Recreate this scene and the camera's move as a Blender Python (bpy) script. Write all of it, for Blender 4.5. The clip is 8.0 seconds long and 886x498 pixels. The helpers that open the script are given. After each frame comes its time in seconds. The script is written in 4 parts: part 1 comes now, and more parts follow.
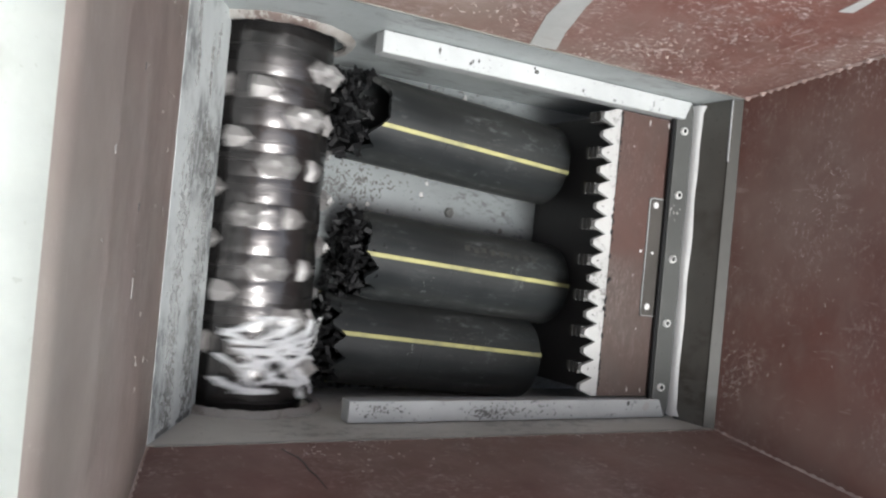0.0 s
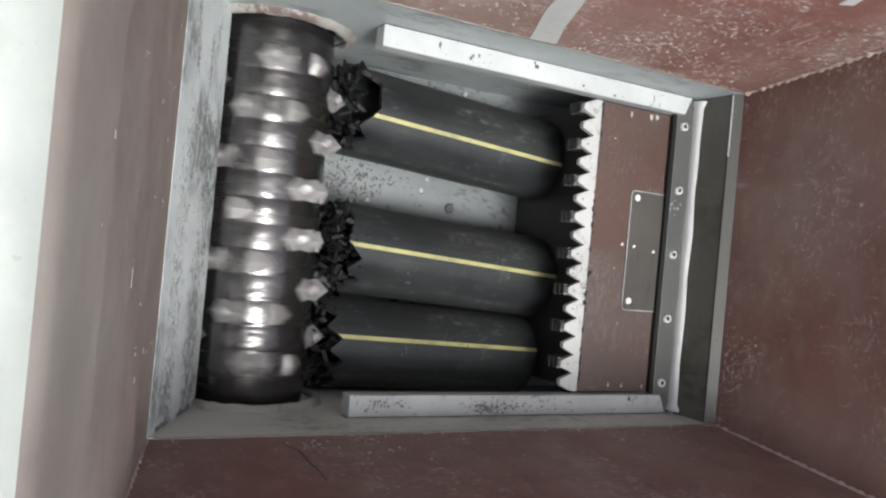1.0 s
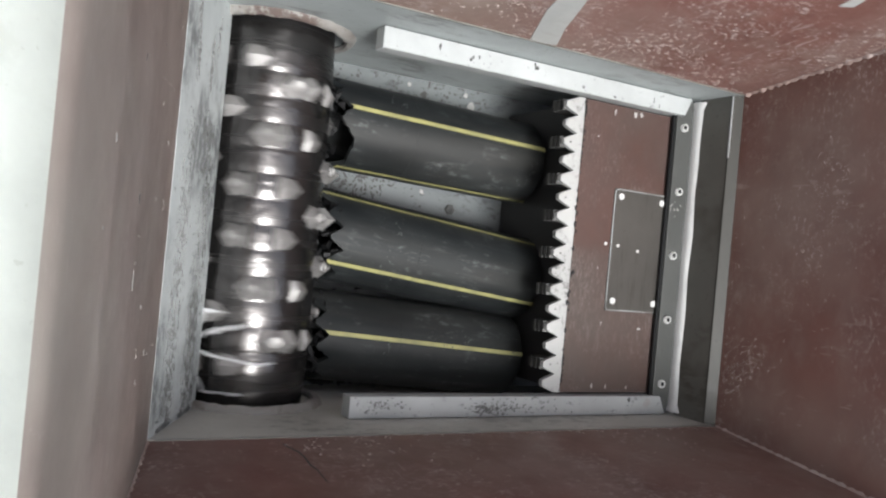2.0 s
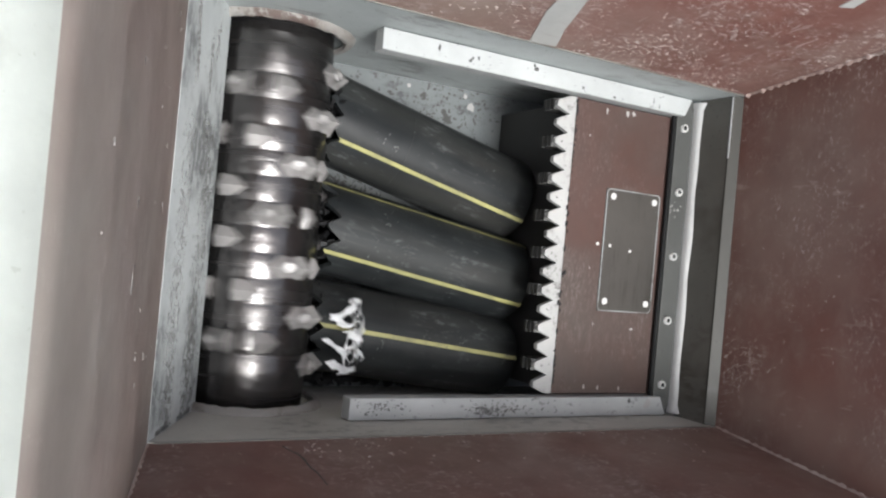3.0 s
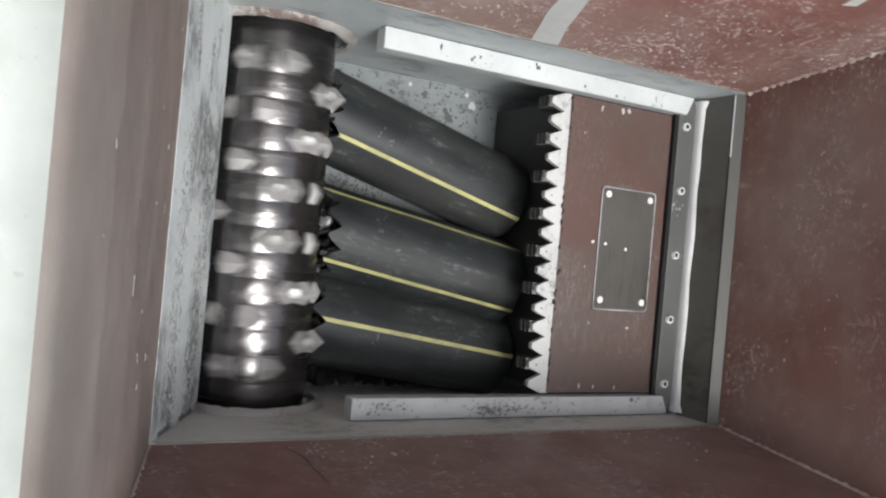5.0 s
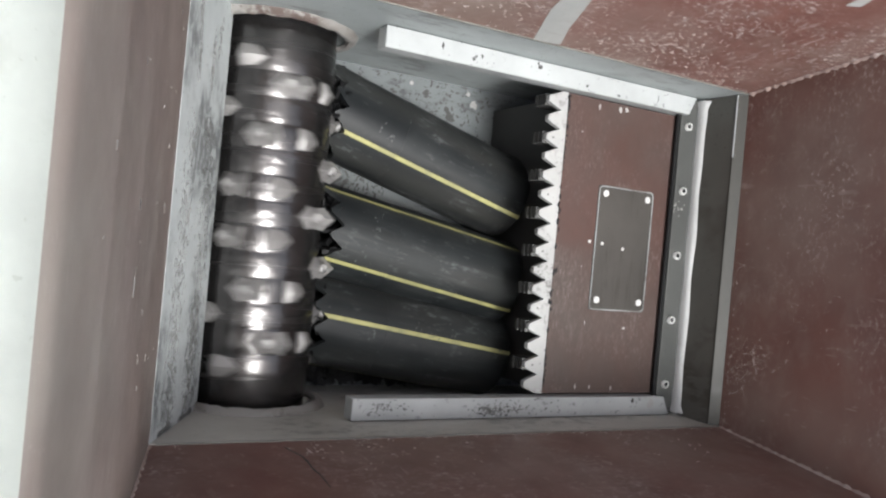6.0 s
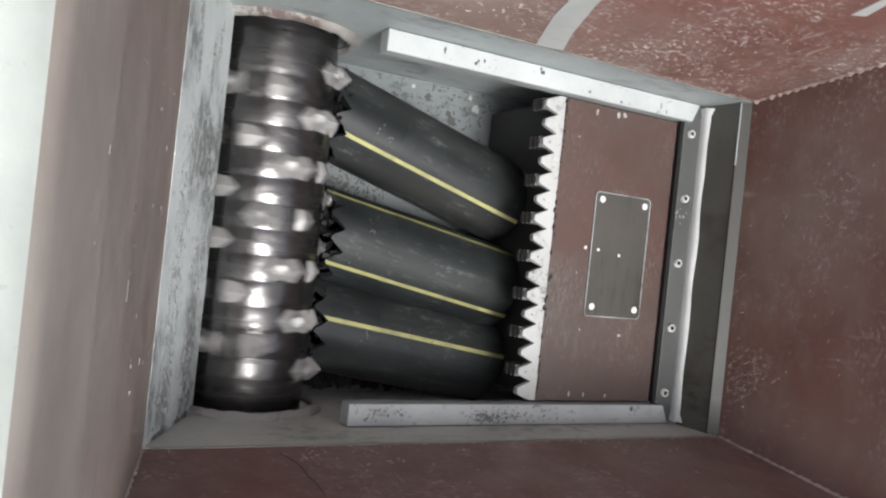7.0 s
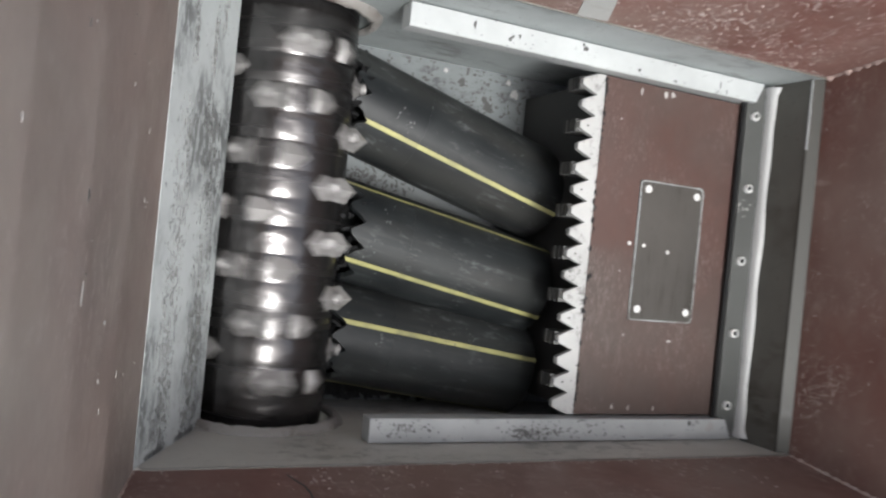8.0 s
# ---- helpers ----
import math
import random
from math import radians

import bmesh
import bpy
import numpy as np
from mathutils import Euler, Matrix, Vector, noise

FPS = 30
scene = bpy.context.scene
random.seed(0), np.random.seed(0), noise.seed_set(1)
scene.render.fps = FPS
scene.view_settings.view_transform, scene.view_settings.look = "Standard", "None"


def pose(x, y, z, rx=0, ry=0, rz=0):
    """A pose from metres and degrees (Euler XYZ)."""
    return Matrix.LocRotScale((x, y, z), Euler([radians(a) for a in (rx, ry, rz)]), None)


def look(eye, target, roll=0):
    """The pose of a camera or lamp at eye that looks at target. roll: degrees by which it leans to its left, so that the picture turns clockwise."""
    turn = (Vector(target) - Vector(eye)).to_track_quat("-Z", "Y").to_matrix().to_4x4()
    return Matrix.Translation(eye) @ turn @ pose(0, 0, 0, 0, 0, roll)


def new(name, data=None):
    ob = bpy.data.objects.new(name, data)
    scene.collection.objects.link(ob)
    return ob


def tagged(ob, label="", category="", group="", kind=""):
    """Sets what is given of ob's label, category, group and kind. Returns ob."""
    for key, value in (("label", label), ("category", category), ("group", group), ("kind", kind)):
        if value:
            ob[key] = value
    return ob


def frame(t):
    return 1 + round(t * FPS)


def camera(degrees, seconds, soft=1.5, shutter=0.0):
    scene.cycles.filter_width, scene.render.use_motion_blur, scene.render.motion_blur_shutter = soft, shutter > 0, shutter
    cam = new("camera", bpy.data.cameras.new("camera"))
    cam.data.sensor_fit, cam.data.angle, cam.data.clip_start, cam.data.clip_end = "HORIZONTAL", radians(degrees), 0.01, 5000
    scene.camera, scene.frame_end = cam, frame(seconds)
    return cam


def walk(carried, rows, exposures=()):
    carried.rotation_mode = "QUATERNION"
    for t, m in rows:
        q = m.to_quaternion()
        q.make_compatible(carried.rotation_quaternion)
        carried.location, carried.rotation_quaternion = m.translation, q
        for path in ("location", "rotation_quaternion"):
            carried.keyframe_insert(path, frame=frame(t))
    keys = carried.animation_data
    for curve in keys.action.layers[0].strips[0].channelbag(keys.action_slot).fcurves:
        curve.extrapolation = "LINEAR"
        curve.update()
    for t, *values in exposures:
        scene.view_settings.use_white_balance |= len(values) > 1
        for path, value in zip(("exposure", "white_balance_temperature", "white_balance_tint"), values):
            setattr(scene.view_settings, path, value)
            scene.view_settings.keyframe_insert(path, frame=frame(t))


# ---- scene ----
cam = camera(57.1, 8.0, soft=2.3, shutter=0.6)
PATH = [
    (0, (-0.525, -0.046, 1.614), (0.444, -0.031, -0.135), 94.6),
    (0.5, (-0.526, -0.052, 1.616), (0.443, -0.035, -0.133), 94.4),
    (1, (-0.523, -0.063, 1.614), (0.445, -0.043, -0.136), 94.3),
    (1.5, (-0.525, -0.062, 1.614), (0.444, -0.042, -0.136), 94.3),
    (3, (-0.523, -0.055, 1.613), (0.445, -0.037, -0.137), 94.3),
    (3.5, (-0.525, -0.054, 1.611), (0.445, -0.038, -0.138), 94.3),
    (4, (-0.524, -0.057, 1.612), (0.444, -0.043, -0.138), 94.5),
    (4.5, (-0.524, -0.053, 1.611), (0.443, -0.041, -0.14), 94.5),
    (6, (-0.524, -0.046, 1.601), (0.444, -0.04, -0.149), 95.0),
    (6.5, (-0.518, -0.035, 1.599), (0.448, -0.03, -0.153), 95.7),
    (7, (-0.514, -0.037, 1.594), (0.449, -0.028, -0.159), 95.6),
    (7.2, (-0.514, -0.037, 1.585), (0.453, -0.031, -0.166), 95.7),
    (7.5, (-0.488, -0.042, 1.561), (0.465, -0.036, -0.197), 95.7),
    (7.6, (-0.469, -0.039, 1.551), (0.467, -0.037, -0.217), 95.9),
    (7.8, (-0.438, -0.038, 1.498), (0.467, -0.042, -0.286), 96.2),
    (7.9, (-0.414, -0.039, 1.475), (0.464, -0.043, -0.322), 96.2),
    (8, (-0.388, -0.041, 1.459), (0.456, -0.041, -0.353), 95.7),
]
walk(cam, [(t, look(eye, target, roll)) for t, eye, target, roll in PATH], [(0, 0.95), (1.0, 0.91), (3.0, 0.88), (7.2, 0.88), (7.7, 0.85), (8.0, 0.86)])

# ---- light: pale overhead daylight that falls into the open hopper ----
world = bpy.data.worlds.new("daylight")
scene.world = world
world.use_nodes = True
wn = world.node_tree.nodes
sky = wn.new("ShaderNodeTexSky")
sky.sky_type, sky.sun_disc = "NISHITA", False
sky.sun_elevation, sky.sun_rotation = radians(74.4), radians(194.5)
sky.air_density, sky.dust_density, sky.ozone_density = 1.0, 4.0, 1.0
wn["Background"].inputs["Strength"].default_value = 0.15
pale = wn.new("ShaderNodeHueSaturation")
pale.inputs["Saturation"].default_value = 0.52
world.node_tree.links.new(sky.outputs["Color"], pale.inputs["Color"])
world.node_tree.links.new(pale.outputs["Color"], wn["Background"].inputs["Color"])
sun = new("sun", bpy.data.lights.new("sun", "SUN"))
sun.data.energy, sun.data.angle, sun.data.color = 2.2, radians(18), (0.965, 0.995, 1.0)
sun.matrix_basis = look((-0.28, -1.08, 4.0), (0, 0, 0))


# ---- materials ----
def mat(name, base, rough=0.6, metal=0.0):
    m = bpy.data.materials.new(name)
    m.use_nodes = True
    b = m.node_tree.nodes["Principled BSDF"]
    b.inputs["Base Color"].default_value = (*base, 1)
    b.inputs["Roughness"].default_value = rough
    b.inputs["Metallic"].default_value = metal
    return m


def node(m, kind, **inputs):
    n = m.node_tree.nodes.new(kind)
    for k, v in inputs.items():
        n.inputs[k].default_value = v
    return n


def link(m, a, b):
    m.node_tree.links.new(a, b)


def coords(m, scale=(1, 1, 1)):
    t = node(m, "ShaderNodeTexCoord")
    g = node(m, "ShaderNodeMapping")
    g.inputs["Scale"].default_value = scale
    link(m, t.outputs["Object"], g.inputs["Vector"])
    return g.outputs["Vector"]


def spots(m, vec, scale, lo, hi, detail=6.0, rough=0.6, distort=0.0):
    """A mask from 0 to 1 out of noise, between two levels."""
    n = node(m, "ShaderNodeTexNoise", Scale=scale, Detail=detail, Roughness=rough, Distortion=distort)
    link(m, vec, n.inputs["Vector"])
    r = node(m, "ShaderNodeMapRange")
    r.inputs["From Min"].default_value, r.inputs["From Max"].default_value = lo, hi
    link(m, n.outputs["Fac"], r.inputs["Value"])
    return r.outputs["Result"]


def times(m, a, b):
    n = node(m, "ShaderNodeMath")
    n.operation = "MULTIPLY"
    link(m, a, n.inputs[0])
    if isinstance(b, (int, float)):
        n.inputs[1].default_value = b
    else:
        link(m, b, n.inputs[1])
    return n.outputs[0]


def over(m, below, mask, colour):
    """Lays a colour over what is below, by a mask."""
    n = node(m, "ShaderNodeMix")
    n.data_type = "RGBA"
    link(m, mask, n.inputs["Factor"])
    if isinstance(below, tuple):
        n.inputs["A"].default_value = (*below, 1)
    else:
        link(m, below, n.inputs["A"])
    n.inputs["B"].default_value = (*colour, 1)
    return n.outputs["Result"]


def surface(m, colour=None, rough=None, height=None, strength=0.3, distance=0.002):
    b = m.node_tree.nodes["Principled BSDF"]
    if colour is not None:
        link(m, colour, b.inputs["Base Color"])
    if rough is not None:
        link(m, rough, b.inputs["Roughness"])
    if height is not None:
        n = node(m, "ShaderNodeBump", Strength=strength, Distance=distance)
        link(m, height, n.inputs["Height"])
        link(m, n.outputs["Normal"], b.inputs["Normal"])
    return m


def spread(m, value, lo, hi):
    r = node(m, "ShaderNodeMapRange")
    r.inputs["To Min"].default_value, r.inputs["To Max"].default_value = lo, hi
    link(m, value, r.inputs["Value"])
    return r.outputs["Result"]


def red_paint(name, base, dust, scuffs=1.0, stretch=(1, 1, 1)):
    """Red oxide primer on steel plate: dusty, with pale chips and streaks."""
    m = mat(name, base, 0.5)
    v = coords(m)
    w = coords(m, stretch)
    c = over(m, base, spots(m, v, 3.0, 0.35, 0.75), tuple(x * 0.62 for x in base))
    c = over(m, c, times(m, spots(m, v, 1.7, 0.42, 0.75, 4), 0.8), dust)
    c = over(m, c, times(m, spots(m, w, 9.0, 0.5, 0.8, 8, 0.7), 0.45), dust)
    chip = times(m, spots(m, w, 75.0, 0.53, 0.64, 9, 0.75), spots(m, v, 5.0, 0.45, 0.64, 5, 0.65))
    c = over(m, c, times(m, chip, 0.85 * scuffs), (0.68, 0.62, 0.58))
    cloud = times(m, spots(m, w, 24.0, 0.50, 0.72, 9, 0.75), spots(m, v, 2.6, 0.48, 0.66, 4))
    c = over(m, c, times(m, cloud, 0.7 * scuffs), (0.50, 0.43, 0.40))
    slant = coords(m, (7.0, 7.0, 1.9))
    scratch = times(m, spots(m, slant, 9.0, 0.63, 0.66, 3, 0.5, 0.6), spots(m, v, 5.5, 0.48, 0.6, 3))
    c = over(m, c, times(m, scratch, 0.3 * scuffs), (0.60, 0.55, 0.51))
    c = over(m, c, times(m, spots(m, v, 90.0, 0.73, 0.76, 3), 0.5 * scuffs), (0.60, 0.55, 0.51))
    g = spots(m, v, 60.0, 0.2, 0.8, 6)
    return surface(m, c, spread(m, spots(m, v, 6.0, 0.3, 0.7), 0.38, 0.62), g, 0.25, 0.001)


def pale_steel(name, base, dark, wear, scale=22.0, stretch=(1, 1, 1), level=0.56):
    """Pale grey paint rubbed through to dark steel in patches."""
    m = mat(name, base, 0.55)
    v = coords(m)
    w = coords(m, stretch)
    c = over(m, base, spots(m, v, 5.0, 0.35, 0.75, 5), tuple(x * 0.72 for x in base))
    rub = times(m, spots(m, w, scale, level, level + 0.07, 8, 0.7), spots(m, v, 4.5, 0.45, 0.58, 3))
    c = over(m, c, times(m, rub, wear), dark)
    c = over(m, c, times(m, spots(m, v, 90.0, 0.66, 0.70, 3), 0.8 * wear), dark)
    return surface(m, c, spread(m, rub, 0.5, 0.38), spots(m, v, 45.0, 0.2, 0.8, 6), 0.3, 0.001)


RED = red_paint("red_oxide_paint", (0.180, 0.083, 0.067), (0.30, 0.240, 0.205), 1.0, (0.8, 0.8, 1.5))
RED_CLEAN = red_paint("red_oxide_paint_clean", (0.162, 0.070, 0.055), (0.225, 0.168, 0.142), 0.45, (0.8, 0.8, 1.5))
# the west wall's brightness is put into this paint, along with its dust
RED_LEFT_LIT = red_paint("red_oxide_paint_dusty_lit", (0.46, 0.375, 0.33), (0.57, 0.53, 0.47), 0.6, (3.0, 0.5, 0.8))
RED_RAM = red_paint("red_oxide_paint_rubbed", (0.072, 0.038, 0.031), (0.064, 0.054, 0.047), 0.16, (2.2, 0.7, 1.0))
STREAK = pale_steel("pale_brushed_paint", (0.47, 0.48, 0.46), (0.33, 0.32, 0.30), 0.5, 30.0, (0.5, 1.0, 2.0), 0.55)
PALE = pale_steel("pale_grey_paint", (0.47, 0.50, 0.495), (0.10, 0.105, 0.105), 0.9, 55.0, (1.4, 0.6, 1.4), 0.45)
RIM = pale_steel("pale_rim_paint", (0.72, 0.75, 0.69), (0.50, 0.52, 0.45), 0.6, 14.0)
CHAMBER = pale_steel("grey_chamber_steel", (0.36, 0.393, 0.39), (0.10, 0.10, 0.094), 0.8, 18.0, (0.45, 1, 1.6), 0.51)
DUSTY = pale_steel("dusty_chamber_steel", (0.50, 0.49, 0.445), (0.20, 0.19, 0.165), 0.8, 26.0, (0.8, 1, 1.2), 0.50)
FLOOR = pale_steel("pitted_floor_steel", (0.15, 0.163, 0.165), (0.045, 0.048, 0.049), 0.75, 48.0, (0.6, 1.3, 1), 0.53)
COVER = pale_steel("rubbed_cover_steel", (0.056, 0.051, 0.045), (0.028, 0.025, 0.021), 0.8, 9.0, (6.0, 0.4, 1.0), 0.5)
BAR = pale_steel("whitened_bar", (0.40, 0.415, 0.412), (0.06, 0.06, 0.055), 0.9, 30.0, (0.7, 1, 1), 0.60)
FLANGE = pale_steel("dirty_frame_edge", (0.18, 0.178, 0.16), (0.09, 0.08, 0.066), 0.9, 14.0, (1, 1, 1), 0.46)
EAST_STEEL = pale_steel("brown_streaked_steel", (0.10, 0.096, 0.084), (0.04, 0.033, 0.025), 0.9, 12.0, (0.5, 2.0, 0.5), 0.42)
OLIVE = pale_steel("grimy_olive_steel", (0.027, 0.025, 0.018), (0.014, 0.012, 0.009), 0.8, 20.0)
DARK = pale_steel("dark_grey_steel", (0.070, 0.072, 0.068), (0.035, 0.033, 0.03), 0.7, 30.0)
SEALANT = pale_steel("white_sealant", (0.43, 0.43, 0.42), (0.22, 0.22, 0.2), 0.5, 40.0)
COMB = pale_steel("worn_comb_steel", (0.39, 0.39, 0.38), (0.10, 0.10, 0.095), 0.9, 55.0, (1, 1, 1), 0.52)


def bare_steel(name, base, rough):
    m = mat(name, base, rough, 0.9)
    v = coords(m)
    w = coords(m, (0.1, 2.5, 0.1))
    c = over(m, base, spots(m, v, 14.0, 0.35, 0.75, 6), tuple(x * 0.5 for x in base))
    r = spread(m, spots(m, w, 12.0, 0.3, 0.7, 2), rough - 0.05, rough + 0.09)
    return surface(m, c, r, spots(m, coords(m, (1.0, 1.6, 1.0)), 13.0, 0.2, 0.8, 3, 0.5, 0.8), 0.55, 0.0045)


STEEL = bare_steel("polished_rotor_steel", (0.118, 0.113, 0.112), 0.23)
CUTTER = pale_steel("bright_cutter_steel", (0.46, 0.45, 0.44), (0.10, 0.09, 0.085), 0.8, 40.0, (1, 1, 1), 0.5)
HOLDER = pale_steel("rubbed_holder_steel", (0.36, 0.348, 0.34), (0.07, 0.062, 0.058), 0.9, 26.0, (1, 1, 1), 0.48)
for _m in (CUTTER, HOLDER):
    for _n in _m.node_tree.nodes:
        if _n.type == "BSDF_PRINCIPLED":
            _n.inputs["Metallic"].default_value = 0.65
BLACK_STEEL = pale_steel("near_black_steel", (0.035, 0.034, 0.033), (0.02, 0.02, 0.02), 0.8, 16.0)
BLOCK_STEEL = pale_steel("grey_block_steel", (0.050, 0.049, 0.046), (0.02, 0.02, 0.02), 0.8, 30.0)
RUST = pale_steel("crusted_rim", (0.28, 0.268, 0.25), (0.09, 0.062, 0.053), 0.9, 60.0, (1, 1, 1), 0.44)
SCREW = pale_steel("bright_screw_steel", (0.62, 0.62, 0.60), (0.2, 0.2, 0.19), 0.4, 60.0)


def pipe_plastic():
    m = mat("black_polyethylene", (0.02, 0.021, 0.022), 0.5)
    m.node_tree.nodes["Principled BSDF"].inputs["Specular IOR Level"].default_value = 0.3
    v = coords(m)
    w = coords(m, (0.7, 2.0, 2.0))
    band = coords(m, (0.12, 1.0, 1.0))
    c = over(m, (0.008, 0.0095, 0.0105), spots(m, w, 6.0, 0.35, 0.75, 6), (0.017, 0.0195, 0.0205))
    c = over(m, c, times(m, spots(m, band, 9.0, 0.44, 0.66, 3), 0.65), (0.033, 0.0325, 0.030))
    c = over(m, c, times(m, spots(m, v, 5.0, 0.45, 0.75, 5), 0.5), (0.030, 0.034, 0.034))
    streak = coords(m, (0.35, 6.0, 6.0))
    c = over(m, c, times(m, times(m, spots(m, streak, 12.0, 0.55, 0.68, 6), spots(m, v, 4.0, 0.45, 0.62, 3)), 0.22), (0.10, 0.104, 0.102))
    scuff = times(m, spots(m, w, 30.0, 0.54, 0.66, 8, 0.7), spots(m, v, 8.0, 0.50, 0.66, 4))
    c = over(m, c, times(m, scuff, 0.42), (0.20, 0.21, 0.21))
    c = over(m, c, times(m, spots(m, v, 110.0, 0.70, 0.74, 3), 0.4), (0.16, 0.16, 0.155))
    return surface(m, c, spread(m, spots(m, v, 9.0, 0.3, 0.7), 0.36, 0.58), spots(m, w, 40.0, 0.2, 0.8, 5), 0.2, 0.001)


PLASTIC = pipe_plastic()
TORN = mat("torn_black_plastic", (0.0055, 0.0055, 0.006), 0.58)
TORN.node_tree.nodes["Principled BSDF"].inputs["Specular IOR Level"].default_value = 0.3
YELLOW = surface(mat("yellow_stripe", (0.55, 0.47, 0.06), 0.5))
_v = coords(YELLOW)
surface(YELLOW, over(YELLOW, (0.33, 0.312, 0.125), spots(YELLOW, _v, 16.0, 0.40, 0.70, 6), (0.18, 0.172, 0.085)))
FILM = mat("white_plastic_film", (0.72, 0.73, 0.74), 0.35)
FILM.node_tree.nodes["Principled BSDF"].inputs["Transmission Weight"].default_value = 0.35
FILM.node_tree.nodes["Principled BSDF"].inputs["IOR"].default_value = 1.15
surface(FILM, over(FILM, (0.78, 0.79, 0.80), spots(FILM, coords(FILM), 20.0, 0.4, 0.7), (0.60, 0.61, 0.62)))


# ---- mesh helpers ----
def mesh_of(bm, name, material, smooth=None):
    bmesh.ops.recalc_face_normals(bm, faces=bm.faces)
    me = bpy.data.meshes.new(name)
    bm.to_mesh(me)
    bm.free()
    me.materials.append(material)
    if smooth is not None:
        for p in me.polygons:
            p.use_smooth = True
        me.set_sharp_from_angle(angle=radians(smooth))
    return me


def part(name, bm, material, parent=None, label="", smooth=None):
    ob = new(name, mesh_of(bm, name, material, smooth))
    ob.parent = parent
    if label:
        tagged(ob, label)
    return ob


def bevelled(bm, width, segments=2):
    if width:
        edges = [e for e in bm.edges if len(e.link_faces) == 2 and e.calc_face_angle(0) > 0.5]
        bmesh.ops.bevel(bm, geom=edges, offset=width, segments=segments, affect="EDGES", profile=0.5)
    return bm


def box(x0, x1, y0, y1, z0, z1, bevel=0.0):
    bm = bmesh.new()
    bmesh.ops.create_cube(bm, size=1)
    for v in bm.verts:
        v.co = Vector((x0 + (v.co.x + 0.5) * (x1 - x0), y0 + (v.co.y + 0.5) * (y1 - y0), z0 + (v.co.z + 0.5) * (z1 - z0)))
    return bevelled(bm, bevel)


def prism(outline, shift, bevel=0.0):
    """A closed outline of 3D points, pushed along shift."""
    bm = bmesh.new()
    a = [bm.verts.new(p) for p in outline]
    b = [bm.verts.new(Vector(p) + Vector(shift)) for p in outline]
    n = len(a)
    bm.faces.new(a)
    bm.faces.new(b[::-1])
    for i in range(n):
        bm.faces.new((a[i], b[i], b[(i + 1) % n], a[(i + 1) % n]))
    bmesh.ops.recalc_face_normals(bm, faces=bm.faces)
    return bevelled(bm, bevel)


def turned(profile, segments=48, axis="Y"):
    """A body turned round an axis from (radius, along) pairs, closed at both ends."""
    bm = bmesh.new()
    rings = []
    for r, a in profile:
        ring = []
        for i in range(segments):
            f = 2 * math.pi * i / segments
            c, s = r * math.cos(f), r * math.sin(f)
            ring.append(bm.verts.new({"Y": (c, a, s), "X": (a, c, s), "Z": (c, s, a)}[axis]))
        rings.append(ring)
    for p, q in zip(rings, rings[1:]):
        for i in range(segments):
            j = (i + 1) % segments
            bm.faces.new((p[i], p[j], q[j], q[i]))
    bm.faces.new(rings[0])
    bm.faces.new(rings[-1][::-1])
    return bm


# ---- setting: chamber, frame and hopper ----
FLOOR_Z, WALL_Y, FRAME_Z = -0.385, 0.42, 0.155
AXIS = Vector((0.0, 0.0, -0.21))
HOLE_R, CORE_R = 0.158, 0.138


def chamber_wall(name, side, material, label):
    """A steel side wall with the round opening of the rotor's end."""
    bm = bmesh.new()
    outer = [(-0.30, FLOOR_Z - 0.12), (1.40, FLOOR_Z - 0.12), (1.40, FRAME_Z), (-0.30, FRAME_Z)]
    ov = [bm.verts.new((x, side * WALL_Y, z)) for x, z in outer]
    iv = [bm.verts.new((AXIS.x + HOLE_R * math.cos(a), side * WALL_Y, AXIS.z + HOLE_R * math.sin(a)))
          for a in (2 * math.pi * i / 64 for i in range(64))]
    edges = [bm.edges.new((r[i], r[(i + 1) % len(r)])) for r in (ov, iv) for i in range(len(r))]
    bmesh.ops.triangle_fill(bm, edges=edges, use_beauty=True)
    got = bmesh.ops.extrude_face_region(bm, geom=bm.faces[:])
    for v in got["geom"]:
        if isinstance(v, bmesh.types.BMVert):
            v.co.y += side * 0.03
    wall = part(name, bm, material)
    tagged(wall, label, "chamber wall", kind="structure")
    rim = turned([(HOLE_R - 0.002, -0.006), (HOLE_R + 0.002, -0.014), (HOLE_R + 0.011, -0.015), (HOLE_R + 0.019, -0.009), (HOLE_R + 0.024, 0.0), (HOLE_R, 0.001)], 128)
    for f in [f for f in rim.faces if len(f.verts) > 4]:
        rim.faces.remove(f)
    for v in rim.verts:
        k = noise.noise(v.co * 34) * 0.0035 + noise.noise(v.co * 90) * 0.0015
        v.co = Vector((v.co.x * (1 + k * 6), v.co.y + k, v.co.z * (1 + k * 6)))
        v.co = Vector((v.co.x, v.co.y * side, v.co.z)) + AXIS + Vector((0, side * WALL_Y, 0))
    part("rim", rim, RUST, wall, "rusty ragged rim of the rotor opening", 40)
    # added disc, near-black to stand for the dark pocket behind the opening
    back = turned([(HOLE_R + 0.01, 0.0), (HOLE_R + 0.01, 0.02)], 48)
    for v in back.verts:
        v.co += AXIS + Vector((0, side * (WALL_Y + 0.06) - 0.01, 0))
    part("hole_backing", back, BLACK_STEEL, wall)
    return wall


